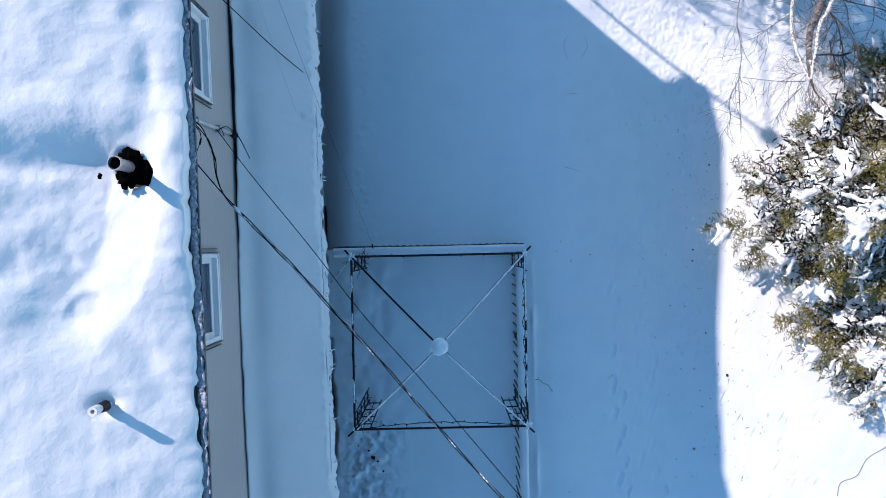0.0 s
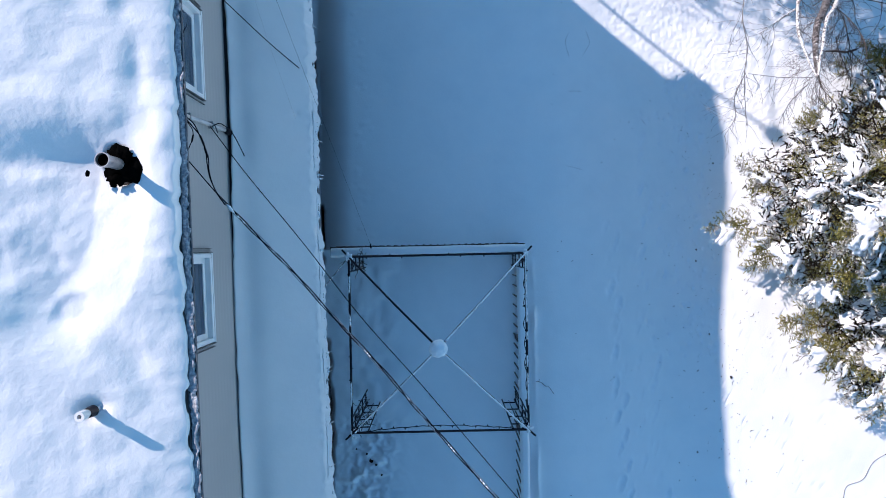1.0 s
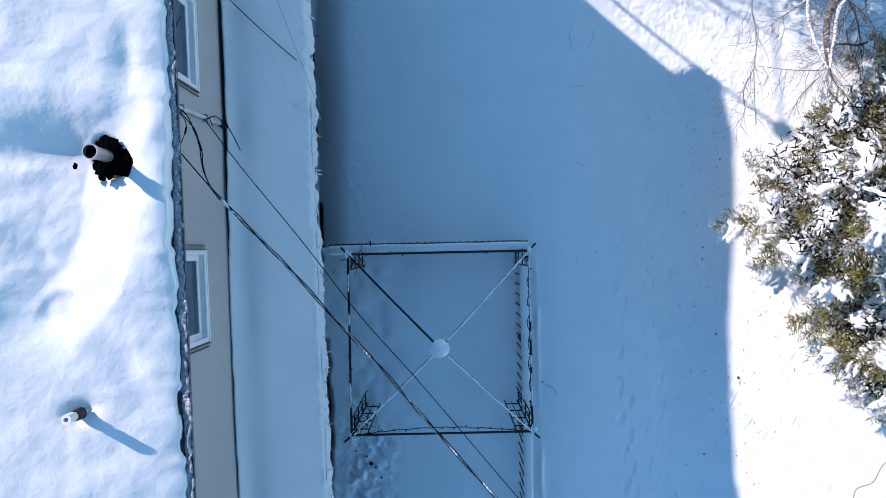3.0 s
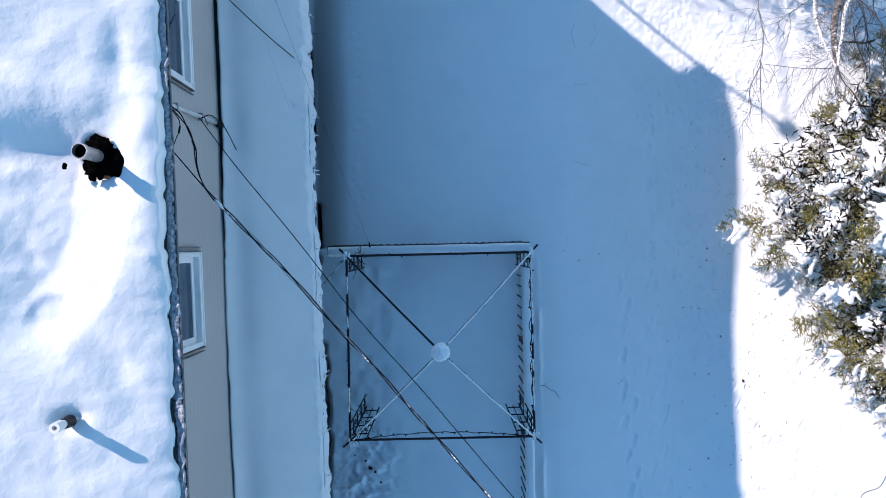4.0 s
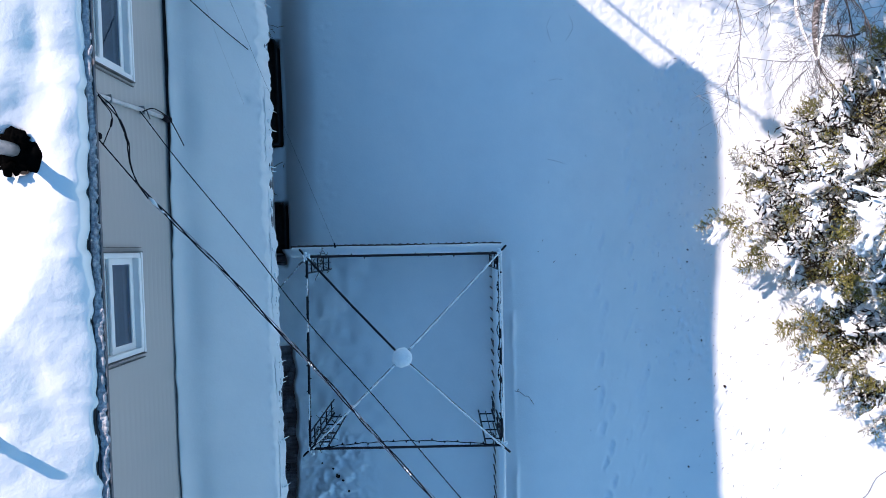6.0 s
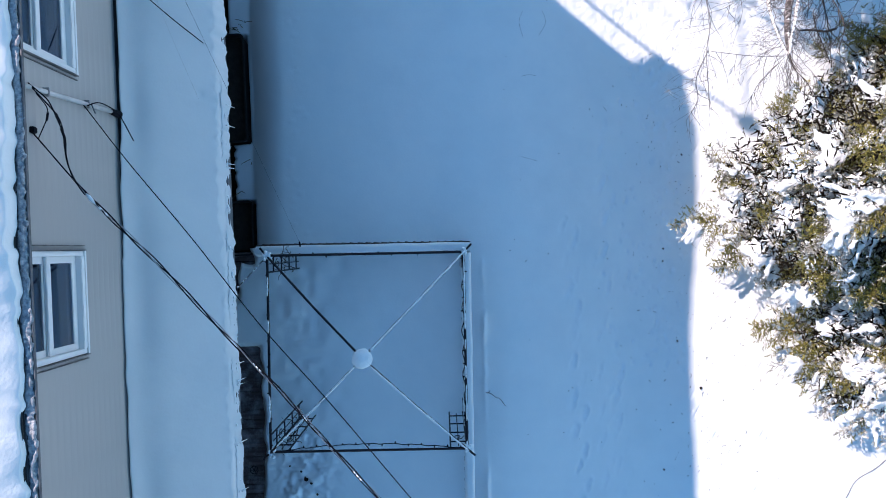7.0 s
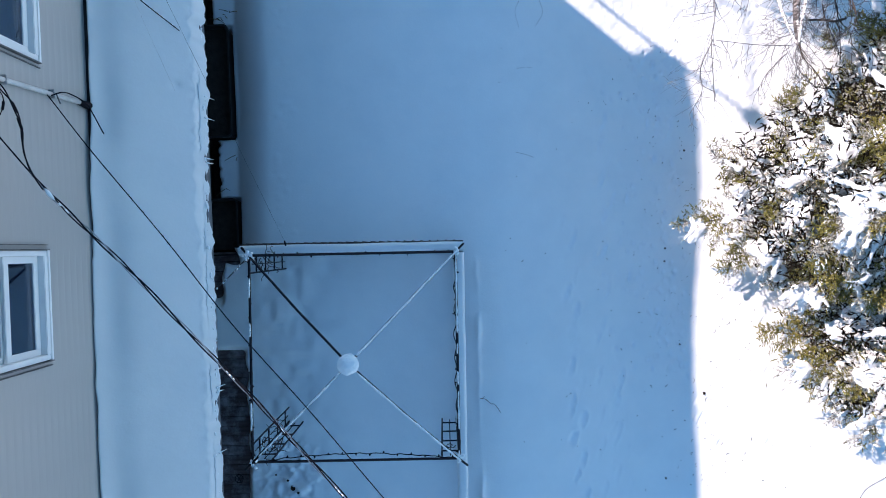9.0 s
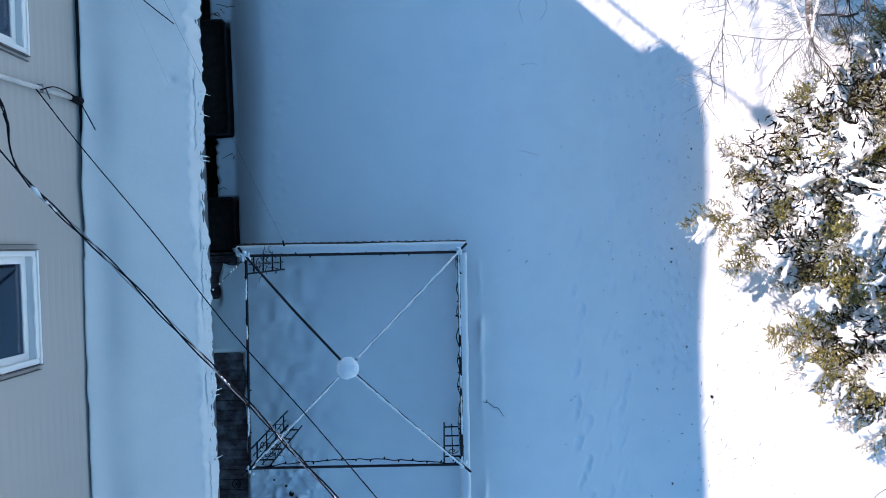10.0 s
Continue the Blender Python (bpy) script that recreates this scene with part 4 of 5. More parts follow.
part("splice_sleeve", tube([(-2.912, 1.235, 5.395), (-2.880, 1.125, 5.39)], 0.014, 8), CABLE, loops)
part("splice_sleeve", tube([(-2.968, 1.40, 5.39), (-2.936, 1.30, 5.37)], 0.014, 8), CABLE, loops)
part("splice_sleeve", tube([(-3.052, 1.41, 5.385), (-3.078, 1.33, 5.37)], 0.012, 8), CABLE, loops)
part("wall_clamp", box((-3.22, 1.19, 5.385), (-3.165, 1.26, 5.455), 0.01), CABLE, loops, "black wedge clamp on the wall")
thin = thing("phone_line", (0, 0, 0), 0, "thin black phone line to a distant pole", "cable")
part("wire", tube(curve_points([(-3.15, 1.69, 4.57), (-2.70, 1.02, 4.50), (-1.97, 0.025, 4.42), (-1.23, -1.03, 4.37), (-0.445, -2.0, 4.34), (0.32, -2.985, 4.33), (1.80, -4.87, 4.36), (4.4, -8.0, 4.8), (POLE[0], POLE[1], 5.1)], 16), 0.0063, 6), CABLE, thin)
tail = thing("loose_wire", (0, 0, 0), 0, "loose black wire end drooping onto the porch snow", "cable")
part("wire", tube(curve_points([(-3.15, 1.70, 4.50), (-3.10, 1.77, 4.36), (-3.10, 1.78, 4.15), (-3.08, 1.74, 3.95), (-3.0, 1.60, 3.95), (-2.91, 1.37, 3.90)], 8), 0.007, 6), CABLE, tail)
tail = thing("loose_wire", (0, 0, 0), 0, "black wire running down into the porch snow", "cable")
part("wire", tube(curve_points([(-3.21, 3.78, 4.1), (-2.58, 3.17, 3.62), (-2.18, 2.83, 3.30)], 8), 0.008, 6), CABLE, tail)
tail = thing("thin_cord", (0, 0, 0), 0, "hair-thin grey cord slanting down to the porch snow", "cord")
part("wire", tube(curve_points([(-2.265, 2.03, 3.32), (-2.455, 2.93, 3.84), (-2.64, 3.82, 4.2), (-3.2, 6.5, 5.2)], 8), 0.0018, 5), CONDUIT, tail)
tail = thing("thin_cord", (0, 0, 0), 0, "hair-thin dark cord from the rail up to the eave", "cord")
part("wire", tube([(-1.40, -0.02, 1.34), (-1.90, 2.0, 2.86), (-2.87, 6.0, 6.0)], 0.0016, 5), CABLE, tail)
part("clip", tube([(-1.40, -0.06, 1.34), (-1.40, 0.02, 1.40)], 0.014, 6), CABLE, tail)
pole = thing("utility_pole", POLE, 0, "weathered wooden utility pole", "utility pole")
part("pole", tube([(0, 0, -0.2), (0, 0, 6.2)], [0.14, 0.11], 12), BARK, pole, "", True)
part("crossarm", box((-0.5, -0.05, 5.1), (0.5, 0.05, 5.2), 0.01), BARK, pole)


# small round grate left on the bare boards
grate = thing("round_grate", (-2.74, -4.31, DZ), 0, "small round dark metal grate on the deck boards", "grate")
part("ring", tube([(0.075 * math.cos(a), 0.075 * math.sin(a), 0.008) for a in [2 * math.pi * k / 24 for k in range(25)]], 0.008, 6), BLACK_METAL, grate)
for k in range(3):
    a = k * math.pi / 3
    part("spoke", tube([(0.07 * math.cos(a), 0.07 * math.sin(a), 0.008), (-0.07 * math.cos(a), -0.07 * math.sin(a), 0.008)], 0.006, 6), BLACK_METAL, grate)


# ---- black troughs and dry stalks under the porch eave ----
# stands in for the dark recesses by the wall, built as black troughs
def planter(y0, y1, x):
    p = thing("dark_trough", (x, (y0 + y1) / 2, -0.29), 0, "black rounded trough standing in for a dark recess", "planter", "planters under the eave")
    half, w, h = (y1 - y0) / 2, 0.28, 0.56

    def loop(bm, inset, z, n=6):
        pts = []
        r = 0.09 - inset * 0.5
        for cx, cy, a0 in ((1, 1, 0), (-1, 1, 90), (-1, -1, 180), (1, -1, 270)):
            for k in range(n + 1):
                a = radians(a0 + 90 * k / n)
                pts.append(bm.verts.new((cx * (w - inset - r) + r * math.cos(a), cy * (half - inset - r) + r * math.sin(a), z)))
        return pts

    bm = bmesh.new()
    rings = [loop(bm, 0.05, -0.2), loop(bm, 0.015, h - 0.04), loop(bm, 0.0, h - 0.04), loop(bm, 0.0, h), loop(bm, 0.03, h), loop(bm, 0.05, 0.35)]
    for a, b in zip(rings, rings[1:]):
        for k in range(len(a)):
            bm.faces.new((a[k], a[(k + 1) % len(a)], b[(k + 1) % len(a)], b[k]))
    part("trough", bm, TROUGH_BLACK, p)
    bm = bmesh.new()
    bm.faces.new(loop(bm, 0.04, 0.42))
    part("soil", bm, SOIL, p, "dark filling of the trough")
    return p


planter(2.0, 4.08, -2.86)
planter(-0.18, 0.88, -2.82)
r = random.Random(9)
for cy, n in ((4.25, 9), (1.05, 3), (1.65, 2)):
    st = thing("dry_stalks", (-2.62, cy, 0.19), 0, "dry broken plant stalks poking through snow", "dry plant", "dry plants by the wall")
    for k in range(n):
        a = Vector((r.uniform(-0.2, 0.25), r.uniform(-0.12, 0.12), -0.02))
        d = Vector((r.uniform(-0.5, 0.6), r.uniform(-0.5, 0.5), 0.3)) * r.uniform(0.25, 0.9)
        part("stalk", tube([a, a + d * 0.3, a + d * 0.55 + Vector((0, 0, -0.05))], [0.008, 0.006, 0.003], 5), DRY_STALK, st)


# ---- trees ----
def needle_mesh(sprigs, nr, per=6, size=1.0):
    """Each sprig (base, direction, length) is a tapering finger of packed needles with some standing out of it."""
    base0 = np.array([q[0][:] for q in sprigs])
    d0 = np.array([q[1][:] for q in sprigs])
    len0 = np.array([q[2] for q in sprigs])
    n = len(base0)
    side0 = np.cross(d0, (0.0, 0.0, 1.0))
    side0 /= np.maximum(np.linalg.norm(side0, axis=1), 1e-3)[:, None]
    up0 = np.cross(side0, d0)
    rad = (size * nr.uniform(0.006, 0.011, n))[:, None]
    waist = base0 + d0 * (len0 * nr.uniform(0.35, 0.6, n))[:, None]
    rings = [base0] + [waist + rad * (math.cos(a) * side0 + 0.7 * math.sin(a) * up0) for a in (0.5, 2.6, 4.7)] + [base0 + d0 * len0[:, None]]
    verts = [np.stack(rings, 1).reshape(-1, 3)]
    quad = np.array([(0, 2, 4, 1), (0, 3, 4, 2), (0, 1, 4, 3)])
    faces = [(quad[None] + 5 * np.arange(n)[:, None, None]).reshape(-1, 4)]
    if per:
        base, d, side, up, length = (np.repeat(v, per, 0) for v in (base0, d0, side0, up0, len0))
        m = n * per
        a = nr.uniform(0, 2 * np.pi, m)[:, None]
        out = np.cos(a) * side + np.sin(a) * up
        way = d * nr.uniform(0.7, 1.1, m)[:, None] + out * nr.uniform(0.5, 0.9, m)[:, None]
        way /= np.linalg.norm(way, axis=1)[:, None]
        p = base + d * (length * (np.tile(np.arange(per) + 0.8, n) / (per + 0.5)))[:, None]
        q = p + way * (size * nr.uniform(0.024, 0.042, m))[:, None]
        w = np.cross(way, out)
        w *= (0.007 * size / np.maximum(np.linalg.norm(w, axis=1), 1e-3))[:, None]
        verts.append(np.stack([p, (p + q) / 2 + w, q, (p + q) / 2 - w], 1).reshape(-1, 3))
        faces.append(5 * n + np.arange(4 * m).reshape(-1, 4))
    return np.concatenate(verts), np.concatenate(faces)


def length_drop(r, sag):
    return max(0.0, sag * r - 0.2 * r)


def conifer(at, height, reach, seed, boughs, low=0.5, label="", fine=1.0, snow=0.0, shape=0.6, sag=0.34, thin=()):
    """Trunk and separate flat boughs in loose storeys; each bough a fan of twigs with needle sprigs, snow lying along its middle."""
    rng = random.Random(seed)
    nr = np.random.RandomState(seed)
    tree = thing("conifer", at, 0, label, "conifer tree", "conifers beyond the lawn")
    part("trunk", tube([(0, 0, -0.2), (0.04, 0.02, height * 0.5), (0, 0, height)], [0.15, 0.10, 0.02], 10), BARK, tree, "", True)
    wood = bmesh.new()
    green, frosted, white, lumps, inner = [], [], [], [], []

    def patch(p):
        return noise.noise(Vector((p.x, p.y, p.z * 0.7)) * 2.1 + Vector((seed, 0, 0))) + 0.5 * noise.noise(p * 4.0 + Vector((0, seed, 0)))

    for k in range(boughs):
        f = (k + rng.random()) / boughs
        z = low + (height - low - 0.25) * f ** 1.1
        az = k * 2.399 + rng.uniform(-0.35, 0.35)
        length = reach * (1 - f) ** shape * rng.uniform(0.68, 1.04) + 0.12
        for way, wide, much in thin:
            off = (az - way + math.pi) % (2 * math.pi) - math.pi
            length *= 1 - much * math.exp(-(off / wide) ** 2)
        d = Vector((math.cos(az), math.sin(az), 0))
        side = Vector((-d.y, d.x, 0))
        bend = rng.uniform(-0.14, 0.14)
        load = snow + 0.22 * rng.uniform(-1, 1)
        n = max(5, int(length / (0.075 / fine)))
        pts = []
        for j in range(n + 1):
            g = j / n
            pts.append(Vector((0, 0, z)) + d * (length * g) + side * (bend * length * g * g) + Vector((0, 0, length * (0.20 * g - sag * g * g))))
        add_tube(wood, pts[::3] + [pts[-1]], [0.028 * (1 - 0.85 * j / n) for j in range(0, n + 1, 3)] + [0.004], 5, False)
        for j in range(1, n + 1):
            g = j / n
            if g * length < 0.25:
                continue
            span = min(0.60, 0.36 * length) * (0.35 + 1.3 * min(g * 1.6, 1.0)) * (1.12 - g ** 2.2)
            for s in (-1, 1):
                b = pts[j - 1].lerp(pts[j], rng.random())
                w = (d * rng.uniform(0.6, 1.0) + side * s * rng.uniform(0.55, 1.0) * (1.25 - 0.7 * g) + Vector((0, 0, rng.uniform(-0.30, 0.06)))).normalized()
                reachw = span * rng.uniform(0.5, 1.1)
                if rng.random() < 0.12:
                    continue
                tip = b + w * reachw
                add_tube(wood, [b, tip], [0.006, 0.002], 3, False)
                m = max(2, int(reachw / 0.043 * fine))
                for q in range(m + 1):
                    h = (q + 0.4) / (m + 0.4)
                    spot = b.lerp(tip, min(h, 1.0))
                    level = load + 1.0 * patch(spot) - 0.14 * h - 0.14 * g
                    for ss in ((-1, 1) if q < m else (0,)):
                        w2 = (w * 0.65 + side * ss * rng.uniform(0.4, 1.2) + d * rng.uniform(-0.5, 0.5) + Vector((rng.uniform(-0.5, 0.5), rng.uniform(-0.5, 0.5), rng.uniform(-0.2, 0.7)))).normalized()
                        v = level + rng.uniform(-0.18, 0.18)
                        if level > 0.10 and h < 0.9 and rng.random() < 0.8:
                            continue
                        (white if v > 0.20 else frosted if v > -0.17 else green).append((spot, w2, rng.uniform(0.055, 0.105)))
                    if level > 0.02 and h < 0.93 and g < 0.88:
                        size = rng.uniform(0.045, 0.075) + 0.13 * min(0.6, max(0.0, level - 0.05))
                        lumps.append((spot + Vector((rng.uniform(-0.02, 0.02), rng.uniform(-0.02, 0.02), 0.045)), w, size * (1.1 - 0.5 * h)))
            if load + 0.75 * patch(pts[j]) - 0.18 * g > -0.02 and g < 0.84:
                lumps.append((pts[j] + side * rng.uniform(-0.05, 0.05) + Vector((0, 0, 0.05)), d, rng.uniform(0.06, 0.12)))
    part("limb", wood, BARK, tree, "brown snow-bent limbs")["kind"] = "stuff"
    for name, sprigs, mat, note in (("needles", green, NEEDLE, "olive-green needle sprays"), ("frosted_needles", frosted, FROST, "pale frosted needle sprays"), ("snowy_sprays", white, TREE_SNOW, "snow-caked needle sprays")):
        if sprigs:
            from_arrays(name, *needle_mesh(sprigs, nr, 9, 1.0 / fine ** 0.5), mat, tree, note, False)["kind"] = "stuff"
    if lumps:
        fused(from_arrays("bough_snow", *lump_mesh(lumps, rng), TREE_SNOW, tree, "heavy white snow clumps on the boughs"), 0.018, 2)["kind"] = "stuff"
    # inner growth deep in the crown, coloured near-black to give its hollows shade
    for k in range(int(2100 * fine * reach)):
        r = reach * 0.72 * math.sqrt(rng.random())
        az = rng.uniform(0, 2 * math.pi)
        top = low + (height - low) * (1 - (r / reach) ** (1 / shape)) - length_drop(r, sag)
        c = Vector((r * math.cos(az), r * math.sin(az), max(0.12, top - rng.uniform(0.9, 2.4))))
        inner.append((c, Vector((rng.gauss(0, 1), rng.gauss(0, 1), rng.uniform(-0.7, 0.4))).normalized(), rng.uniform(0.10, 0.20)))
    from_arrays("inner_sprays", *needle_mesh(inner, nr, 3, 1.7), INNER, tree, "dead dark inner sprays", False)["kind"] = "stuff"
    return tree


def lump_mesh(lumps, rng):
    """Flattened uneven pads of snow, all in one mesh."""
    b = bmesh.new()
    bmesh.ops.create_icosphere(b, subdivisions=1, radius=1.0)
    b.verts.ensure_lookup_table()
    unit = np.array([v.co[:] for v in b.verts])
    tri = np.array([[v.index for v in f.verts] for f in b.faces])
    b.free()
    verts, faces = [], []
    nr = np.random.RandomState(rng.randint(0, 9999))
    for k, (p, d, s) in enumerate(lumps):
        ph = nr.rand(3, 3) * 6.28
        w = 1.0
        for a in range(3):
            w = w + 0.14 * np.sin(unit @ (nr.randn(3) * 2.2) + ph[a, 0]) + 0.09 * np.sin(unit @ (nr.randn(3) * 4.5) + ph[a, 1])
        u = unit * w[:, None]
        t = math.atan2(d.y, d.x)
        x, y, z = u[:, 0] * s * nr.uniform(1.0, 1.7), u[:, 1] * s * nr.uniform(0.7, 1.0), np.where(u[:, 2] > 0, u[:, 2], u[:, 2] * 0.4) * s * nr.uniform(0.25, 0.42)
        verts.append(np.stack([p[0] + x * math.cos(t) - y * math.sin(t), p[1] + x * math.sin(t) + y * math.cos(t), p[2] + z + d.z * x], 1))
        faces.append(tri + len(unit) * k)
    return np.concatenate(verts), np.concatenate(faces)


conifer((7.80, 0.46, 0.0), 6.3, 2.38, 3, 110, 0.9, "snow-laden olive-green conifer beside the sunlit snow", snow=0.21, shape=0.55, thin=((2.2, 0.5, 0.22), (3.05, 0.25, 0.08), (3.9, 0.4, -0.10)))
conifer((9.05, -2.05, 0.0), 4.8, 2.2, 5, 70, 0.6, "smaller snow-laden conifer behind its neighbour", snow=0.19, shape=0.5)
conifer((9.75, 2.1, 0.0), 4.0, 1.95, 9, 46, 0.6, "dark snow-dusted conifer next to the birch", snow=0.02, shape=0.5)
conifer((4.75, 7.3, 0.0), 5.5, 1.25, 17, 24, 2.9, "slim conifer with a high crown shading the snow", fine=0.55, shape=0.4)
conifer((5.0, 8.1, 0.0), 5.6, 1.9, 15, 34, 0.6, "tall conifer shading the far snow", fine=0.55, shape=0.5)


def twig_spray(bm, rng, run, gap, lengths, rad, ways, levels=2):
    """Fine crooked twigs along a run of points; each forks again."""
    def twig(p, d, length, r, depth):
        steps = max(4, int(length / 0.07))
        line = [p]
        for _ in range(steps):
            d = (d + Vector((rng.uniform(-0.24, 0.24), rng.uniform(-0.24, 0.24), rng.uniform(-0.14, 0.06)))).normalized()
            line.append(line[-1] + d * (length / steps))
        add_tube(bm, line, [r * (1 - 0.7 * j / steps) for j in range(steps + 1)], 4, False)
        if depth < levels:
            for j in range(2, steps):
                if rng.random() < 0.30:
                    a = Vector((rng.uniform(-1, 1), rng.uniform(-1, 1), rng.uniform(-0.5, 0.3))).normalized()
                    twig(line[j], (d * 0.9 + a * 0.7).normalized(), length * rng.uniform(0.3, 0.55), r * 0.72, depth + 1)

    for p, q in zip(run, run[1:]):
        n = max(1, int((q - p).length / gap + rng.random()))
        for k in range(n):
            w = Vector(rng.choice(ways)) + Vector((rng.uniform(-0.4, 0.4), rng.uniform(-0.4, 0.4), rng.uniform(-0.3, 0.2)))
            twig(p.lerp(q, rng.random()), w.normalized(), rng.uniform(*lengths), rad * rng.uniform(0.7, 1.2), 0)


def bare_tree(at, stems, limbs, seed, label, sprays=True):
    """A birch: white stems, darker limbs, fine twigs and little clots of snow."""
    rng = random.Random(seed)
    o = Vector(at)
    tree = thing("birch", at, 0, label, "birch tree", "birches by the conifers")
    twigs, dark = bmesh.new(), bmesh.new()
    snow = []
    for mat, r0, r1, pts, note in stems:
        run = curve_points([Vector(p) - o for p in pts], 8)
        n = len(run) - 1
        part("stem", tube(run, [(r0 + (r1 - r0) * k / n) * (1 + 0.12 * noise.noise(run[k] * 5.0)) for k in range(n + 1)], 9), mat, tree, note, True)
        if sprays:
            twig_spray(twigs, rng, run[n // 4:], 0.05, (0.2, 0.8), 0.0055, ((-0.6, -0.3, 0), (0.7, 0.1, 0), (0.4, -0.6, 0), (0.3, 0.6, 0)))
            for k in range(n // 3, n):
                if noise.noise(run[k] * 3.0 + Vector((r0 * 100, 0, 0))) > 0.12:
                    snow.append((run[k] + Vector((0, 0, r1)), run[k] - run[k - 1], rng.uniform(0.018, 0.034)))
    for mat, r0, r1, pts, ways, lengths in limbs:
        run = curve_points([Vector(p) - o for p in pts], 6)
        n = len(run) - 1
        part("limb", tube(run, [r0 + (r1 - r0) * k / n for k in range(n + 1)], 6), mat, tree, "thin bare limb", True)
        if ways:
            twig_spray(dark if mat is TWIG else twigs, rng, run, 0.09 if mat is TWIG else 0.13, lengths, 0.0055 if mat is TWIG else 0.0044, ways)
    if twigs.verts:
        part("twig_spray", twigs, BIRCH_TWIG, tree, "fine bare twigs")["kind"] = "stuff"
    if dark.verts:
        part("twig_spray", dark, TWIG, tree, "dark tangled twigs")["kind"] = "stuff"
    if snow:
        tv, tf = lump_mesh(snow, rng)
        from_arrays("twig_snow", tv, tf, TREE_SNOW, tree, "small snow clots")["kind"] = "stuff"
    return tree


